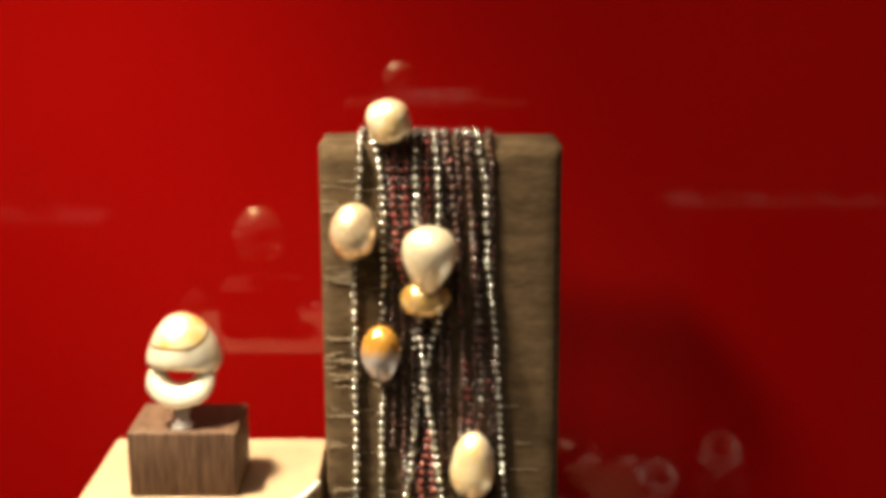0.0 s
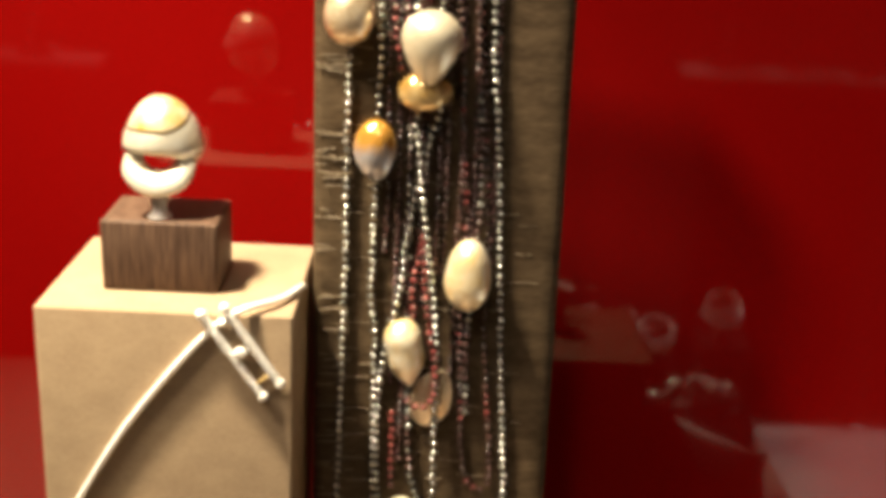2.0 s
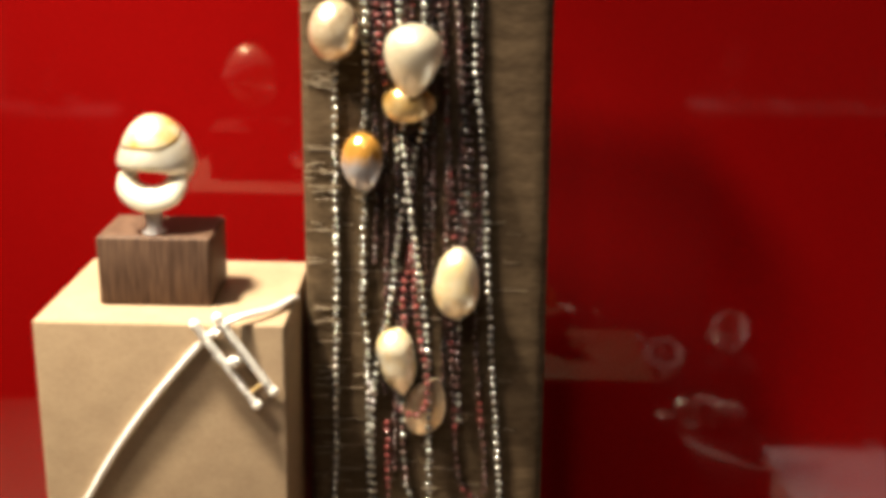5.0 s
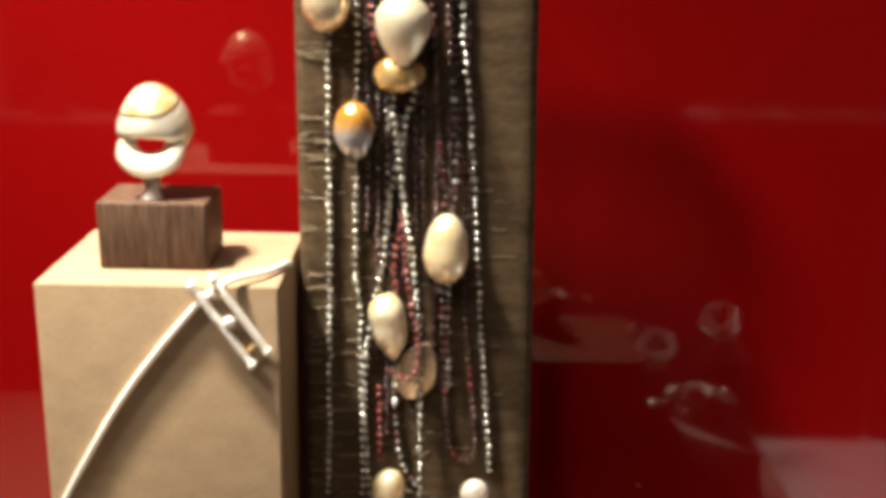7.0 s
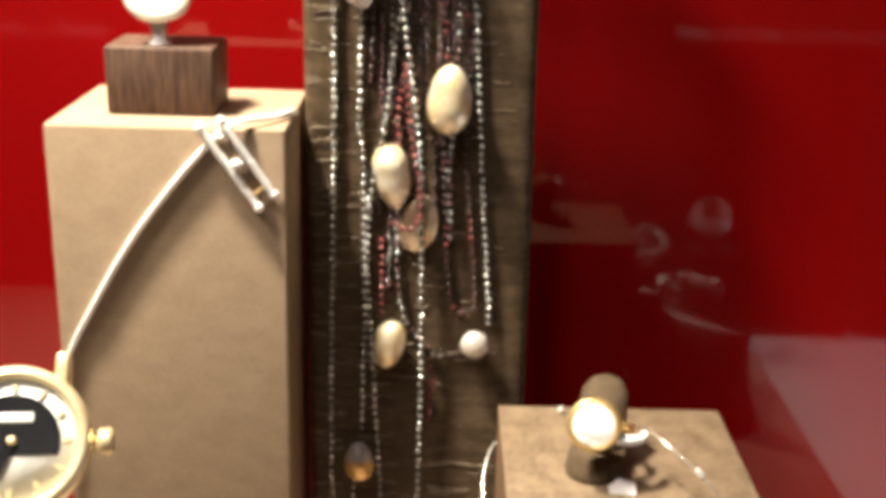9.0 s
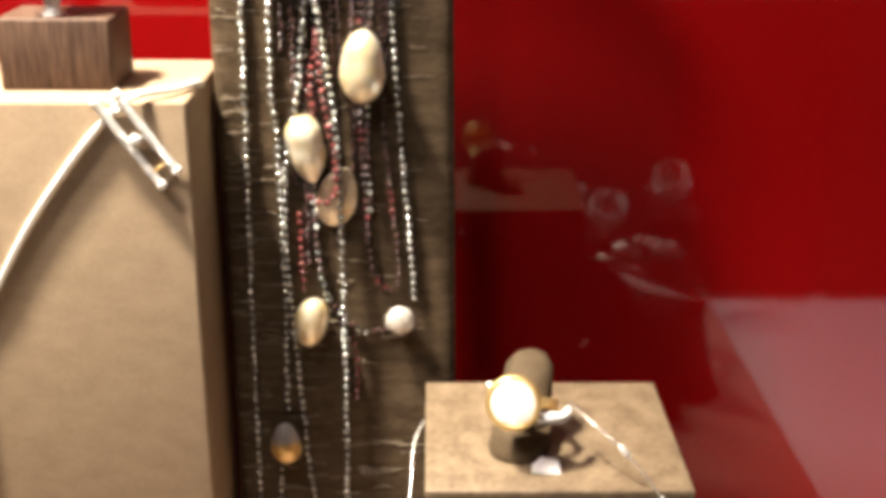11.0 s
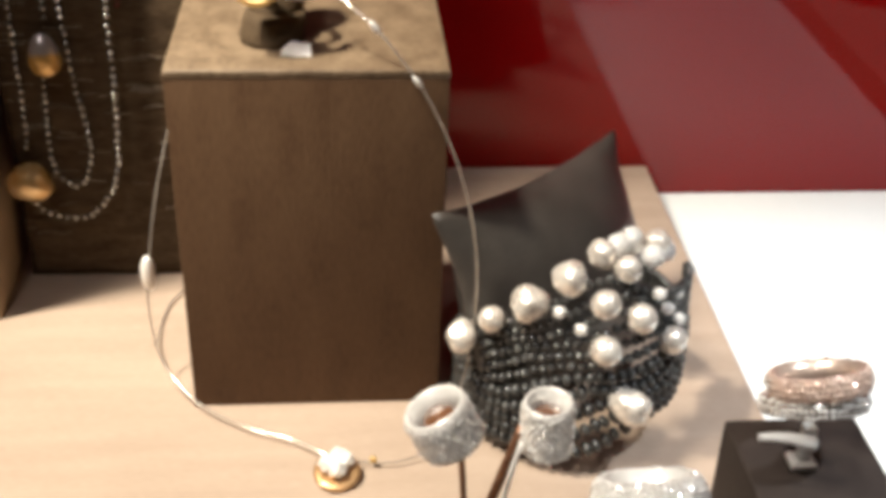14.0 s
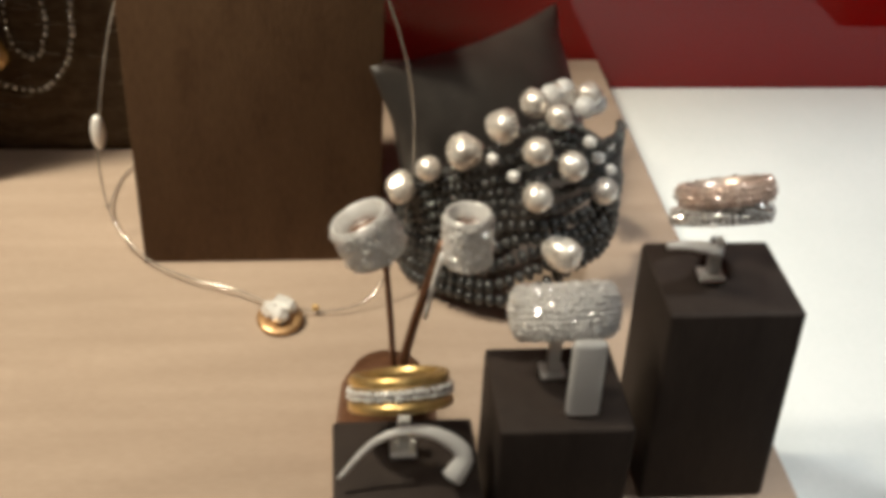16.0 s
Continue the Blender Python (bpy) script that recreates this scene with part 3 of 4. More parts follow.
part("bezel", lathe_bm([(0.0078, 0.0004), (0.0084, 0.0011), (0.0094, 0.0006), (0.0099, -0.0010), (0.0094, -0.0032), (0.0070, -0.0038)], 40), GOLD, dring, "gold rim").matrix_basis = disc_m @ pose(0, 0, 0.0008)
spots = []
for k in range(9):
    rr = 0.0072 * k / 8
    for q in range(max(1, int(6.28 * rr / 0.00115))):
        a = 6.283 * q / max(1, int(6.28 * rr / 0.00115))
        spots.append((Vector((rr * math.cos(a), rr * math.sin(a), 0.0018 - 0.0015 * (rr / 0.0086) ** 2)), Vector((math.cos(a) * rr * 40, math.sin(a) * rr * 40, 1))))
st = part("pave", pave_bm(spots, 0.00062), STONE, dring, "white pave stones filling the disc", smooth=False)
st["kind"] = "stuff"
st.matrix_basis = disc_m @ pose(0, 0, 0.0010)
part("disc", lathe_bm([(0.0002, 0.0012), (0.005, 0.0010), (0.0089, 0.0002), (0.0089, -0.001)], 36), SETTING, dring).matrix_basis = disc_m @ pose(0, 0, 0.0008)
part("shank", lathe_bm([(0.0084, -0.0018), (0.0096, -0.0018), (0.0096, 0.0018), (0.0084, 0.0018)], 36, True), GOLD, dring).matrix_basis = Matrix.Translation((0.1473, 0.4150, 0.1455)) @ pose(0, 0, 0, -28, 8, 0)
tag = thing("price_tag", (0.1515, 0.3995, 0.1285), "small folded white tag at the foot of a velvet ring finger", "tag")
tb = bmesh.new()
vs = [tb.verts.new(c) for c in ((-0.0045, -0.002, 0.0002), (0.0048, -0.0025, 0.0002), (0.0050, 0.003, 0.0022), (-0.001, 0.004, 0.0028), (-0.0042, 0.0015, 0.0012))]
tb.faces.new(vs)
bmesh.ops.solidify(tb, geom=tb.faces[:], thickness=0.0003)
part("paper", tb, TAG, tag, smooth=False).matrix_basis = Matrix.Translation((0.1515, 0.3995, 0.1284))
clip = thing("ring_tag", (0.156, 0.40, 0.146), "translucent white plastic tag looped on a disc ring", "tag")
part("strip", tube_bm([(0.1490, 0.4005, 0.1478), (0.1535, 0.4010, 0.1470), (0.1580, 0.4040, 0.1462), (0.1600, 0.4090, 0.1465)], 0.0021, 0.002, 10, lambda t: 1 - 0.3 * t), TAG, clip)

clasp = thing("clasp_bead", (0.1365, 0.458, 0.128), "tiny bright silver clasp bead on the bronze block", "bead")
cb = bmesh.new()
bmesh.ops.create_icosphere(cb, subdivisions=2, radius=0.0016, matrix=Matrix.Translation((0.1365, 0.458, 0.1297)))
part("bead", cb, SILVER, clasp)

# ---- wire collar round the bronze block ----
wire = thing("wire_collar", (0.155, 0.36, 0.0), "thin steel wire collar with a gold pendant around a block", "necklace")
part("wire", tube_bm([(0.160, 0.4105, 0.1475), (0.166, 0.400, 0.1462), (0.176, 0.3915, 0.1400), (0.1845, 0.3865, 0.1310), (0.1925, 0.3815, 0.1200), (0.2010, 0.378, 0.1010), (0.2065, 0.3765, 0.0800), (0.2085, 0.375, 0.0600), (0.2070, 0.371, 0.0350), (0.2010, 0.364, 0.0140), (0.1920, 0.357, 0.0040), (0.1780, 0.3535, 0.0020), (0.1600, 0.3570, 0.0030), (0.1480, 0.3650, 0.0030), (0.1300, 0.3735, 0.0030), (0.1140, 0.3855, 0.0035), (0.1010, 0.4000, 0.0100), (0.0965, 0.4080, 0.0270), (0.0975, 0.4130, 0.0450), (0.1010, 0.4230, 0.0680), (0.1060, 0.4380, 0.0900), (0.1080, 0.4580, 0.1050), (0.1150, 0.4680, 0.1120), (0.1350, 0.4690, 0.1180)], 0.00034), WIRE, wire)
part("wire_end", tube_bm([(0.0966, 0.4085, 0.0120), (0.0955, 0.4200, 0.0040), (0.0952, 0.4400, 0.0012), (0.0990, 0.4560, 0.0012), (0.1120, 0.4700, 0.0012), (0.1300, 0.4740, 0.0012)], 0.00036), WIRE, wire)
for p, s in (((0.1760, 0.3915, 0.1400), 1), ((0.1885, 0.3842, 0.1258), 0.8), ((0.0970, 0.4115, 0.0410), 2.3)):
    part("crimp", lump_bm(0.0022 * s, 0.0022 * s, 0.0062 * s, 5, 0.03, 0, 0, p, (0, -38 if p[0] > 0.15 else 0, 0)), STEEL, wire, "bright crimp on the wire")
pend = part("pendant", lathe_bm([(0.0002, 0.0008), (0.0060, 0.0006), (0.0076, 0.0016), (0.0078, 0.0028), (0.0066, 0.0034), (0.0045, 0.0030), (0.0002, 0.0030)], 36), BRONZE_GOLD, wire, "round gold pendant with clear stones")
pend.matrix_basis = Matrix.Translation((0.1625, 0.3500, 0.0002)) @ pose(0, 0, 0, 12, 0, 0)
for k, (dx, dy) in enumerate(((-0.003, 0.0005), (0.0028, 0.0018), (0.0002, -0.0025), (0.0005, 0.0036))):
    sb = bmesh.new()
    bmesh.ops.create_icosphere(sb, subdivisions=1, radius=0.0035, matrix=Matrix.Translation((0.1625 + dx, 0.3500 + dy, 0.0055)) @ pose(0, 0, 0, 30 * k, 20, 50 * k))
    part("petal_stone", sb, STONE, pend, "bright clear stone", smooth=False)
bd = bmesh.new()
bmesh.ops.create_icosphere(bd, subdivisions=2, radius=0.0013, matrix=Matrix.Translation((0.1745, 0.3545, 0.0030)))
part("stopper", bd, GOLD, wire)


# ---- leather cushion with a pearl bracelet ----
cushion = thing("cushion", (0.24, 0.41, 0.0), "dark brown leather jewellery cushion standing on its edge", "cushion")
CA, CB, CC = Vector((0.2685, 0.4590, 0.0720)), Vector((0.1945, 0.3840, 0.0800)), Vector((0.2160, 0.3610, 0.0030))
CD = CA + (CC - CB)
nrm = (CB - CA).cross(CC - CB).normalized()
bm = bmesh.new()
for side in (1, -1):
    grid = []
    N = 22
    for j in range(N + 1):
        row = []
        for i in range(N + 1):
            u, v = i / N, j / N
            su, sv = 2 * u - 1, 2 * v - 1
            bulge = 0.021 * ((1 - su ** 2) * (1 - sv ** 2)) ** 0.75
            pinch = 1 - 0.07 * ((1 - sv ** 2) * abs(su) ** 3)
            pinch2 = 1 - 0.10 * ((1 - su ** 2) * abs(sv) ** 3)
            uu, vv = 0.5 + 0.5 * su * pinch, 0.5 + 0.5 * sv * pinch2
            p = CA.lerp(CB, uu).lerp(CD.lerp(CC, uu), vv)
            p += nrm * side * (bulge + 0.0008) + nrm * 0.0012 * noise.noise(p * 60)
            row.append(bm.verts.new(p))
        grid.append(row)
    for j in range(N):
        for i in range(N):
            q = (grid[j][i], grid[j][i + 1], grid[j + 1][i + 1], grid[j + 1][i])
            bm.faces.new(q if side > 0 else q[::-1])
    ring2 = [grid[0][i] for i in range(N + 1)] + [grid[j][N] for j in range(1, N + 1)] + [grid[N][i] for i in range(N - 1, -1, -1)] + [grid[j][0] for j in range(N - 1, 0, -1)]
    if side > 0:
        rim = ring2
for k in range(len(rim)):
    bm.faces.new((rim[k], ring2[k], ring2[(k + 1) % len(ring2)], rim[(k + 1) % len(rim)]))
bmesh.ops.recalc_face_normals(bm, faces=bm.faces[:])
part("cover", bm, LEATHER, cushion)

brace = thing("pearl_bracelet", (0.244, 0.39, 0.0), "many-stranded black bead bracelet with white baroque pearls round a cushion", "bracelet")
ONY = [bead_mesh("onyx_bead", 0.0027, 0.62, ONYX, 10, 6), bead_mesh("onyx_bead", 0.0025, 0.7, ONYX, 9, 6)]
SPI = [bead_mesh("spinel_bead", 0.0018, 0.85, SPINEL, 8, 5)]


def cuff(angle, f, swell=1.0):
    """A place on the bracelet: the angle round it, and f from its lower edge (0) to its upper edge (1)."""
    a = radians(angle)
    x = 0.2440 + 0.0385 * swell * math.cos(a)
    y = 0.3900 + (0.0420 - 0.0130 * f) * swell * math.sin(a)
    s = (x - 0.2055) / 0.077
    low, high = 0.004 + 0.016 * s + 0.004 * max(0, math.cos(a)), 0.0385 + 0.0330 * math.sin(max(0, min(1, s / 0.6)) * math.pi / 2) - 0.034 * max(0, s - 0.6)
    return Vector((x, y, low + (high - low) * f))


rows = [(0.0, ONY, 0.0036), (0.10, ONY, 0.0035), (0.20, ONY, 0.0036), (0.30, ONY, 0.0034), (0.40, ONY, 0.0036), (0.50, SPI, 0.0032), (0.585, SPI, 0.0031), (0.67, SPI, 0.0033), (0.755, SPI, 0.0031), (0.84, SPI, 0.0032), (0.93, SPI, 0.0031)]
for f, meshes, step in rows:
    sw = 1.0
    string_beads(brace, glide([cuff(g, f + 0.03 * math.sin(g * 0.09 + 9 * f), sw) for g in range(165 + int(17 * f), 368, 12)], step), meshes, 0.0003)
hid = bmesh.new()
for f, meshes, step in rows:
    for p in glide([cuff(g, 0.55 * f, 0.95) for g in range(10, 166, 12)], step):
        bmesh.ops.create_icosphere(hid, subdivisions=1, radius=0.0021, matrix=Matrix.Translation(p))
tagged(part("back_beading", hid, ONYX, brace, "black beads behind the cushion"), kind="stuff")
PEARLS = [(0.2040, 0.371, 0.0410, 10.5, 7), (0.2130, 0.367, 0.0505, 9, 1), (0.2240, 0.363, 0.0590, 11.5, 2), (0.2365, 0.363, 0.0685, 11.5, 3), (0.2470, 0.368, 0.0740, 10, 4), (0.2575, 0.376, 0.0735, 9.5, 5), (0.2665, 0.376, 0.0725, 9.5, 6),
          (0.2545, 0.363, 0.0715, 9, 8), (0.2475, 0.358, 0.0615, 10.2, 9), (0.2595, 0.358, 0.0560, 10.4, 10), (0.2480, 0.353, 0.0470, 10.4, 11), (0.2725, 0.363, 0.0435, 9.8, 12), (0.2570, 0.349, 0.0280, 11.5, 13)]
for x, y, z, d, seed in PEARLS:
    rough = 0.30 if seed in (2, 3, 4, 5, 6, 7, 13) else 0.07
    long = 1.35 if seed == 13 else (1.15 if seed in (2, 7) else 1.0)
    part("pearl", lump_bm(d * 0.001 * long, d * 0.001, d * 0.001, seed, rough, 0, 0, (x, y, z), (0, -12, 10 * seed)), P_WHITE, brace)
for k, (x, y, z) in enumerate(((0.2580, 0.376, 0.0790), (0.2645, 0.371, 0.0750), (0.2695, 0.377, 0.0735), (0.2530, 0.372, 0.0790))):
    sb = bmesh.new()
    bmesh.ops.create_icosphere(sb, subdivisions=2, radius=0.0040, matrix=Matrix.Translation((x, y, z - 0.004)))
    part("crystal", sb, FROST, brace, "clear faceted crystal bead", smooth=False)
for p in ((0.2690, 0.362, 0.0570), (0.2650, 0.360, 0.0640), (0.2745, 0.366, 0.0500), (0.2330, 0.358, 0.0590), (0.2400, 0.356, 0.0535), (0.2745, 0.372, 0.0560)):
    sb = bmesh.new()
    bmesh.ops.create_icosphere(sb, subdivisions=1, radius=0.0024, matrix=Matrix.Translation(p))
    part("silver_bead", sb, SETTING, brace, "bright faceted silver bead", smooth=False)


# ---- earrings on a forked stand ----
stand = thing("earring_stand", (0.196, 0.286, 0.0), "forked copper-brown earring stand on a round base", "earring stand")
part("base", lathe_bm([(0.0150, 0.0), (0.0155, 0.002), (0.0150, 0.010), (0.0135, 0.022), (0.0100, 0.0285), (0.0040, 0.0305)], 32), COPPER, stand).matrix_basis = Matrix.Translation((0.196, 0.2880, 0))
part("prong", tube_bm([(0.1978, 0.285, 0.028), (0.1962, 0.285, 0.052), (0.1940, 0.286, 0.078)], 0.0009, 0.004, 8), COPPER, stand)
part("tip", lathe_bm([(0.0042, -0.0050), (0.0044, 0.0030), (0.0036, 0.0038)], 24), ENAMEL, stand).matrix_basis = Matrix.Translation((0.1900, 0.2835, 0.0780)) @ pose(0, 0, 0, -4, -26, 0)
part("tip", lathe_bm([(0.0036, -0.0050), (0.0038, 0.0036), (0.0030, 0.0044)], 24), ENAMEL, stand).matrix_basis = Matrix.Translation((0.2163, 0.2835, 0.0770)) @ pose(0, 0, 0, -1, -2, 0)
part("prong", tube_bm([(0.1990, 0.285, 0.028), (0.2035, 0.285, 0.050), (0.2115, 0.286, 0.078)], 0.0014, 0.004, 8), COPPER, stand)


def hoop(at, r, h, tilt, label, open_from=0.0):
    """A wide hoop earring: a short tube, polished inside, set with stones outside."""
    ob = thing("hoop_earring", at, label, "earring", "pair of earrings")
    m = Matrix.Translation(at) @ pose(0, 0, 0, *tilt)
    part("hoop", lathe_bm([(r - 0.0011, -h / 2), (r - 0.0003, -h / 2 - 0.0003), (r, -h / 2 + 0.0004), (r + 0.0003, 0), (r, h / 2 - 0.0004), (r - 0.0003, h / 2 + 0.0003), (r - 0.0011, h / 2), (r - 0.0012, 0)], 44, True), SETTING, ob).matrix_basis = Matrix.Translation(-Vector(at)) @ m
    sp = []
    for j in range(int(h / 0.0014)):
        z = -h / 2 + 0.0009 + j * 0.0014
        n = int(2 * math.pi * r / 0.0015)
        for k in range(n):
            a = 2 * math.pi * (k + 0.5 * (j % 2)) / n
            sp.append((Vector(((r + 0.0001) * math.cos(a), (r + 0.0001) * math.sin(a), z)), Vector((math.cos(a), math.sin(a), 0))))
    s = part("pave", pave_bm(sp, 0.00085), STONE, ob, "white pave stones", smooth=False)
    s["kind"] = "stuff"
    s.matrix_basis = Matrix.Translation(-Vector(at)) @ m
    return ob


def fix_local(ob):
    """Children were built at the world's origin: take out the parent's offset."""
    for c in ob.children:
        c.matrix_parent_inverse = Matrix.Identity(4)


fix_local(hoop((0.1900, 0.2835, 0.0780), 0.0082, 0.0122, (-4, -26, 0), "wide hoop earring set with white stones, on a copper prong"))
fix_local(hoop((0.2163, 0.2835, 0.0770), 0.0063, 0.0148, (-1, -2, 0), "wide hoop earring set with white stones, tagged, on a copper prong"))
etag = thing("string_tag", (0.208, 0.281, 0.06), "thin white tag string hanging from an earring", "tag")
part("string", tube_bm([(0.2095, 0.2800, 0.0745), (0.2075, 0.2795, 0.0660), (0.2062, 0.2795, 0.0580), (0.2050, 0.2790, 0.0520)], 0.0007, 0.003, 6), TAG, etag)


# ---- rings on the dark blocks ----
def bombe(R, h, thick, belly, sides=56):
    """A ring lying flat: inside straight, outside bulging."""
    prof = [(R - thick, -h / 2)]
    for k in range(13):
        a = -math.pi / 2 + math.pi * k / 12
        prof.append((R - thick * 0.4 + belly * math.cos(a), h / 2 * math.sin(a)))
    prof.append((R - thick, h / 2))
    return lathe_bm(prof, sides, True)


def pave_ring(R, h, belly, thick, step=0.00125):
    out = []
    n = int(math.pi * max(h / 2, belly) / step)
    for j in range(1, n):
        b = -math.pi / 2 + math.pi * j / n
        rad = R - thick * 0.4 + belly * math.cos(b)
        cnt = int(2 * math.pi * rad / step)
        for k in range(cnt):
            a = 2 * math.pi * (k + 0.5 * (j % 2)) / cnt
            out.append((Vector((rad * math.cos(a), rad * math.sin(a), h / 2 * math.sin(b))), Vector((math.cos(a) * math.cos(b), math.sin(a) * math.cos(b), math.sin(b)))))
    return out


def holder(at, label, lean=0.0):
    """A clear plastic ring clip: a small foot, a post and a tongue."""
    ob = thing("ring_clip", at, label, "ring holder", "clear ring holders")
    x, y, z = at
    part("foot", box_bm(x - 0.0040, x + 0.0030, y - 0.003, y + 0.003, z, z + 0.0018, 0.0006), FROST, ob)
    part("post", box_bm(x - 0.002, x + 0.0012, y - 0.0018, y + 0.0018, z + 0.0018, z + 0.0125, 0.0005), FROST, ob)
    return ob


holder((0.2400, 0.2690, 0.0421), "clear plastic clip holding a wide glittering ring")
mid = thing("pave_ring", (0.2410, 0.2690, 0.0632), "wide domed ring covered in glittering white stones", "ring", "rings on dark blocks")
mm = pose(0, 0, 0, -34, -3, 0)
part("band", bombe(0.0122, 0.0138, 0.0022, 0.0030), SETTING, mid).matrix_basis = mm
s = part("pave", pave_bm(pave_ring(0.0122, 0.0138, 0.0030, 0.0022, 0.0016), 0.00098), STONE, mid, "white pave stones", smooth=False)
s["kind"] = "stuff"
s.matrix_basis = mm
fix_local(mid)
tongue = thing("ring_tag", (0.2470, 0.2560, 0.045), "frosted clear plastic tongue hanging from a ring", "tag")
part("strip", box_bm(0.2400, 0.2490, 0.2500, 0.2535, 0.0424, 0.0665, 0.0017), FROST, tongue)

holder((0.2830, 0.2790, 0.0661), "clear plastic clip holding a crossed two-tone ring")
cross = thing("crossed_ring", (0.2825, 0.2800, 0.0885), "crossed rose gold and white ring set with stones", "ring", "rings on dark blocks")
for nm, mat, tilt, z, R, h in (("upper_band", ROSE, (-27, -8, 0), 0.0038, 0.0118, 0.0058), ("lower_band", SILVER, (-29, -3, 0), -0.0030, 0.0126, 0.0046), ("cross_band", SILVER, (-27, 12, 0), 0.0006, 0.0120, 0.0034)):
    mm = Matrix.Translation((0, 0, z)) @ pose(0, 0, 0, *tilt)
    b = part(nm, bombe(R, h, 0.0018, 0.0014), mat, cross)
    b.matrix_parent_inverse = Matrix.Identity(4)
    b.matrix_basis = mm
    s = part("pave", pave_bm(pave_ring(R, h, 0.0014, 0.0018, 0.0015), 0.00085), STONE if mat is SILVER else ROSE_STONE, b, "pave stones", smooth=False)
    s["kind"] = "stuff"
    s.matrix_parent_inverse = Matrix.Identity(4)

ctag = thing("ring_tag", (0.2760, 0.2740, 0.0840), "clear plastic tag strip under a crossed two-tone ring", "tag")
part("strip", tube_bm([(0.2672, 0.2735, 0.0800), (0.2715, 0.2720, 0.0812), (0.2770, 0.2705, 0.0812), (0.2820, 0.2700, 0.0795)], 0.0015, 0.002, 10, lambda t: 0.6 + 0.7 * t), FROST, ctag)
holder((0.1990, 0.2540, 0.0291), "clear plastic clip holding a yellow gold ring")
gring = thing("gold_ring", (0.1975, 0.2570, 0.0478), "yellow gold ring with a band of white stones", "ring", "rings on dark blocks")
for nm, mat, z, R, h in (("upper_band", GOLD, 0.0032, 0.0126, 0.0030), ("stone_band", SILVER, 0.0, 0.0130, 0.0034), ("lower_band", GOLD, -0.0032, 0.0132, 0.0030)):
    b = part(nm, bombe(R, h, 0.0020, 0.0013), mat, gring)
    b.matrix_parent_inverse = Matrix.Identity(4)
    b.matrix_basis = pose(0, 0, 0, -33, -4, 0) @ pose(0, 0, z)
    if mat is SILVER:
        s = part("pave", pave_bm(pave_ring(R, h, 0.0013, 0.0020, 0.0015), 0.00085), STONE, b, "pave stones", smooth=False)
        s["kind"] = "stuff"
        s.matrix_parent_inverse = Matrix.Identity(4)
gtag = thing("ring_tag", (0.19, 0.245, 0.031), "frosted white plastic tag strip curling off a gold ring", "tag")
part("strip", tube_bm([(0.1815, 0.2400, 0.0335), (0.1870, 0.2420, 0.0400), (0.1920, 0.2430, 0.0440), (0.1990, 0.2440, 0.0455), (0.2070, 0.2430, 0.0445), (0.2130, 0.2410, 0.0395), (0.2095, 0.2385, 0.0335)], 0.0024, 0.002, 10, lambda t: 0.25 + 0.95 * t ** 1.5), FROST, gtag)


# ---- wrist watch on its stand ----
WC = Vector((-0.0190, 0.3100, 0.1905))
watch = thing("wrist_watch", (WC.x, WC.y, 0.0), "gold wrist watch with a black and silver dial on a stand", "watch")
wm = look(WC, WC + (WC - Vector((0.05, -0.03, 0.44)))) @ pose(0, 0, 0, 0, 0, -3)
wm0 = Matrix.Translation(-Vector((WC.x, WC.y, 0))) @ wm


def wpart(name, bm, mat, label="", m=None, smooth=True, parent=None):
    ob = part(name, bm, mat, parent or watch, label, smooth)
    ob.matrix_parent_inverse = Matrix.Identity(4)
    ob.matrix_basis = (wm0 if parent is None else Matrix.Identity(4)) @ (m or Matrix.Identity(4))
    return ob


case = wpart("case", lathe_bm([(0.0165, -0.0090), (0.0190, -0.0080), (0.0196, -0.0040), (0.0194, -0.0010), (0.0186, 0.0008), (0.0172, 0.0014), (0.0160, 0.0006), (0.0158, -0.0010)], 56), PALE_GOLD, "polished yellow gold case")
dial = wpart("dial", lathe_bm([(0.0157, -0.0016), (0.0156, -0.0008), (0.0002, -0.0007)], 56), SILVERDIAL, "dial with a black upper half", parent=case)
bm = bmesh.new()
arc = [bm.verts.new((0.0118 * math.cos(a), 0.0118 * math.sin(a), -0.0004)) for a in (radians(-18 + 216 * k / 28) for k in range(29))]
bm.faces.new(arc)
wpart("dial_centre", bm, BLACK, "black centre of the dial", parent=case, smooth=False)
wpart("window", box_bm(-0.0042, 0.0050, 0.0046, 0.0070, -0.0003, 0.0001, 0.0003), SILVERDIAL, "light date window", parent=case)
wpart("centre_pin", lathe_bm([(0.0012, -0.0003), (0.0012, 0.0004), (0.0004, 0.0006)], 16), PALE_GOLD, parent=case)
for ang, ln, w in ((250, 0.0092, 0.0008), (236, 0.0118, 0.0006)):
    wpart("pointer", box_bm(0, ln, -w, w, 0.0000, 0.0003, 0), BLACK, m=pose(0, 0, 0, 0, 0, ang), parent=case, smooth=False)
for k in range(12):
    wpart("hour_mark", box_bm(0.0124, 0.0146, -0.0005, 0.0005, -0.0006, -0.0001, 0), PALE_GOLD, m=pose(0, 0, 0, 0, 0, 30 * k), parent=case, smooth=False)
crown = wpart("crown", lathe_bm([(0.0020, 0.0), (0.0012, 0.0014), (0.0034, 0.0018), (0.0036, 0.0048), (0.0026, 0.0056)], 18), PALE_GOLD, "ribbed crown", pose(0.0190, 0, -0.004, 0, 90, 0))
for sx in (-1, 1):
    for sy in (-1, 1):
        wpart("lug", box_bm(sx * 0.0112 - 0.0019, sx * 0.0112 + 0.0019, min(sy * 0.0145, sy * 0.0232), max(sy * 0.0145, sy * 0.0232), -0.0085, -0.0015, 0.0013), PALE_GOLD)
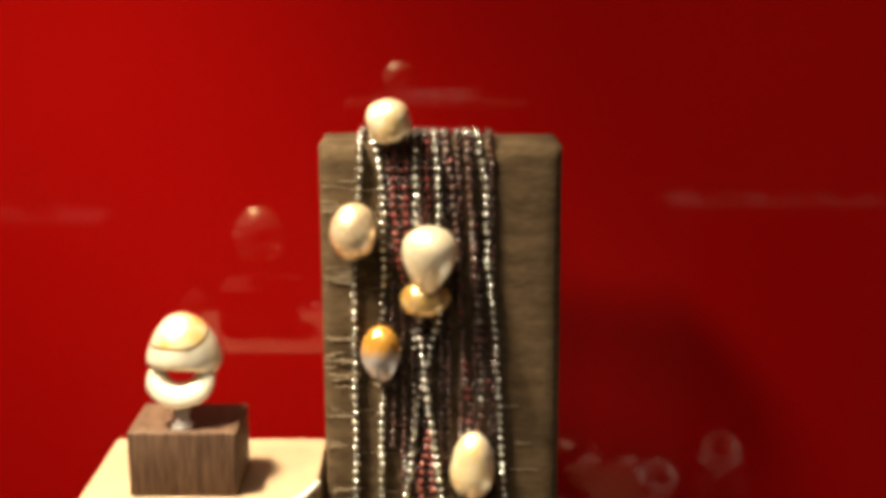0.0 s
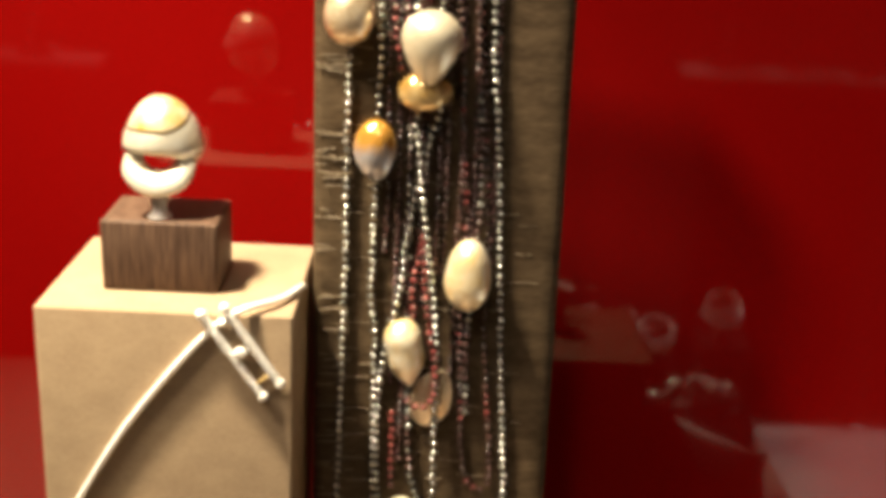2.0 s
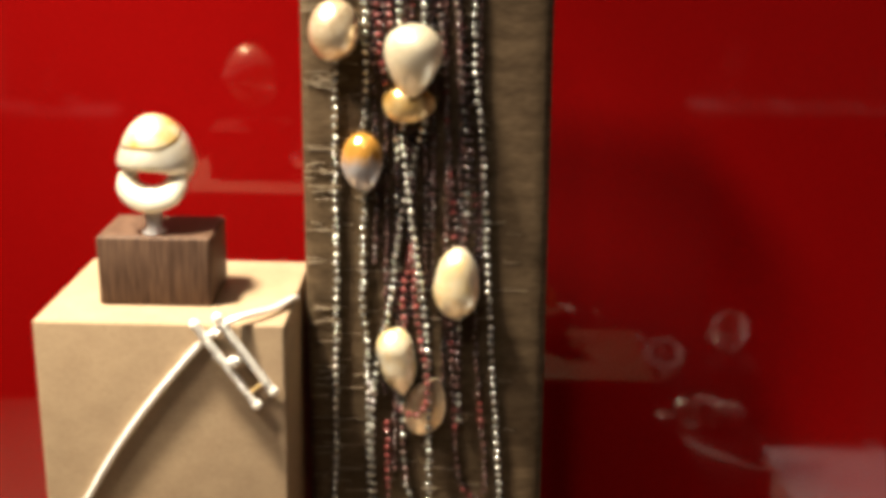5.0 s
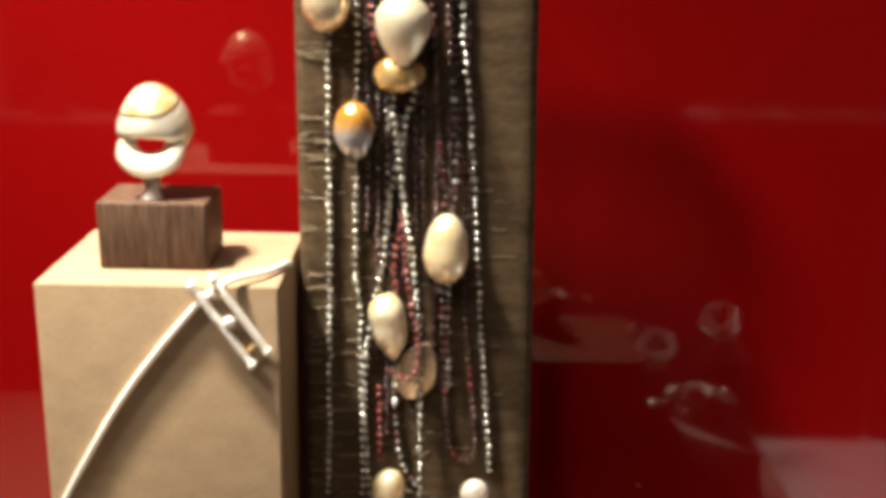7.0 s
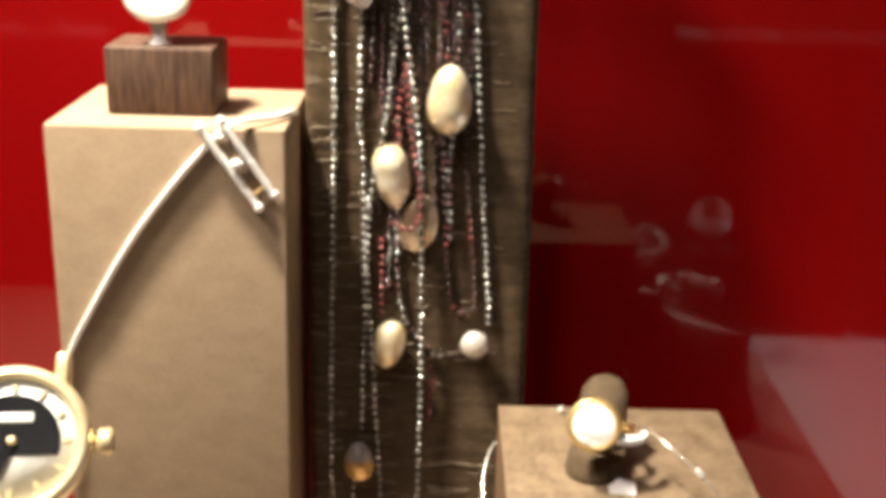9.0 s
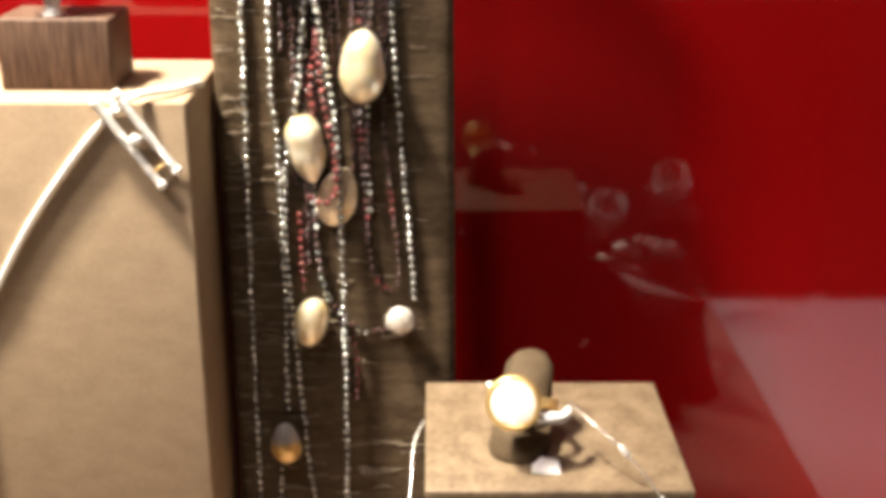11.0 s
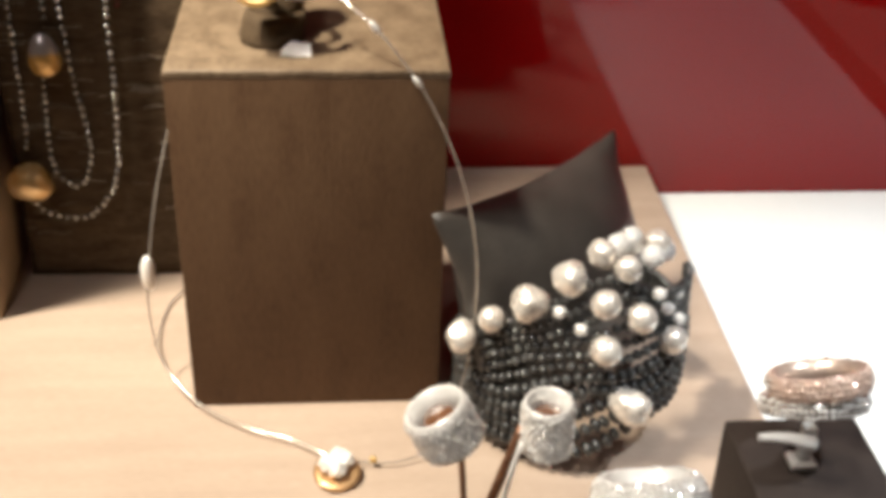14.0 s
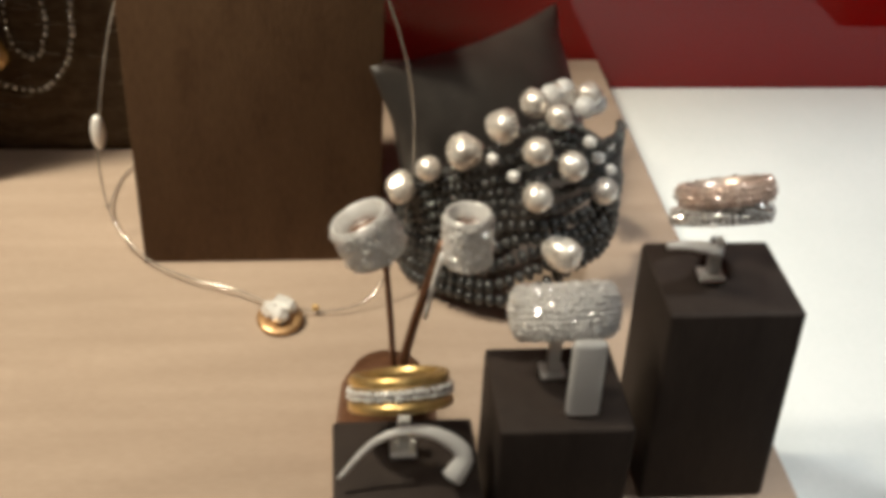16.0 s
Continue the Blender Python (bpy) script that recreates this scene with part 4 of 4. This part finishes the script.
for sy in (-1, 1):
    wpart("strap", tube_bm([(0, sy * 0.0165, -0.007), (0, sy * 0.0175, -0.013), (0, sy * 0.0170, -0.022), (0, sy * 0.012, -0.032), (0, sy * 0.002, -0.036)], 0.0040, 0.003, 14), STRAP, "dark leather strap", Matrix.Diagonal((1.55, 1, 1, 1)))
bm = bmesh.new()
bmesh.ops.create_cone(bm, cap_ends=True, segments=28, radius1=0.0125, radius2=0.0125, depth=0.024)
bmesh.ops.bevel(bm, geom=[e for e in bm.edges], offset=0.001, segments=2, affect="EDGES")
wpart("cuff_support", bm, OLIVE, "olive velvet support inside the strap", pose(0, 0, -0.0215, 0, 90, 0))
post = part("stand_post", lathe_bm([(0.022, 0.0), (0.023, 0.003), (0.012, 0.006), (0.008, 0.012), (0.008, 0.13), (0.009, 0.150)], 28), OLIVE, watch, "velvet stand")
post.matrix_parent_inverse = Matrix.Identity(4)
post.matrix_basis = Matrix.Translation((-0.008, 0.030, 0.0))


# ---- a bangle on a velvet finger beside the tall block ----
bang = thing("bangle_stand", (-0.0675, 0.37, 0.0), "tall olive velvet jewellery finger holding a gold and brown ring", "jewellery stand")
pb = part("finger", lathe_bm([(0.020, 0.0), (0.020, 0.12), (0.0165, 0.15), (0.0130, 0.20), (0.0090, 0.225), (0.0030, 0.232)], 28), OLIVE, bang)
pb.matrix_parent_inverse = Matrix.Identity(4)
bgl = thing("wide_ring", (-0.0675, 0.37, 0.198), "wide brown enamel ring with gold rims on a velvet finger", "ring")
for nm, mat, z0, z1, r in (("enamel", ENAMEL, -0.010, 0.010, 0.0180), ("upper_rim", GOLD, 0.010, 0.0135, 0.0186), ("lower_rim", GOLD, -0.0135, -0.010, 0.0186)):
    b = part(nm, lathe_bm([(r - 0.0028, z0), (r, z0 + 0.0006), (r, z1 - 0.0006), (r - 0.0028, z1)], 36, True), mat, bgl)
    b.matrix_parent_inverse = Matrix.Identity(4)


# ---- lit shelves across the shop, mirrored in the lacquered wall ----
for x0, x1, y0, n in ((-0.70, -0.39, -0.56, 2), (0.45, 0.80, -0.70, 3)):
    shelf = thing("shop_shelf", ((x0 + x1) / 2, y0 - 0.1, 0.0), "pale shop shelf with small glass jewellery stands", "shelf")
    part("board", box_bm(x0, x1, y0 - 0.075, y0, 0.067, 0.075, 0.001), WHITE, shelf)
    part("pedestal", box_bm(x0 + 0.05, x1 - 0.05, y0 - 0.07, y0 - 0.005, -0.9, 0.067, 0.001), DARKWOOD, shelf)
    for k in range(n):
        gx = x0 + (x1 - x0) * (k + 0.6) / (n + 0.3)
        cup = thing("glass_stand", (gx, y0 - 0.036, 0.075), "small clear glass jewellery stand on a pale shelf", "jewellery stand")
        g = part("cup", lathe_bm([(0.020, 0.0), (0.021, 0.004), (0.004, 0.010), (0.004, 0.050), (0.018, 0.075), (0.020, 0.095), (0.017, 0.095), (0.003, 0.056)], 24), ACRYLIC, cup)
        g.matrix_parent_inverse = Matrix.Identity(4)
        sb = bmesh.new()
        bmesh.ops.create_icosphere(sb, subdivisions=1, radius=0.011, matrix=Matrix.Translation((0.035, 0.015, 0.011)))
        st = part("stone", sb, STONE, cup, smooth=False)
        st.matrix_parent_inverse = Matrix.Identity(4)
tagged(part("floor", box_bm(-0.925, 1.325, -1.6, 0.247, -0.93, -0.9, 0), GREYWALL, smooth=False), "dim showroom floor before the showcase", "floor", kind="structure")
tagged(part("plinth", box_bm(-0.925, 1.325, 0.247, 0.60, -0.9, -0.05, 0), GREYWALL, smooth=False), "plain plinth below the showcase base", "plinth", kind="structure")


# ---- the far platform and the joint of the front glass, both mirrored in the lacquered wall ----
bangle = thing("bangle", (0.530, 0.318, 0.0), "slim dark bangle lying on a low beige platform", "bangle")
bb = part("hoop", lathe_bm([(0.0275, 0.0002), (0.0300, 0.0), (0.0310, 0.0030), (0.0300, 0.0062), (0.0278, 0.0060), (0.0270, 0.0030)], 56, True), ENAMEL, bangle)
bb.matrix_parent_inverse = Matrix.Identity(4)
joint = thing("glass_joint", (0.405, 0.2455, -0.05), "slim dark joint of the front glass with a metal foot", "glazing joint", kind="structure")
part("strip", box_bm(0.4042, 0.4058, 0.2440, 0.2465, -0.05, 1.249, 0), STRAP, joint, smooth=False)
part("bracket", box_bm(0.4000, 0.4100, 0.2475, 0.2530, -0.0158, -0.0110, 0.0008), SILVER, joint, "small metal bracket")
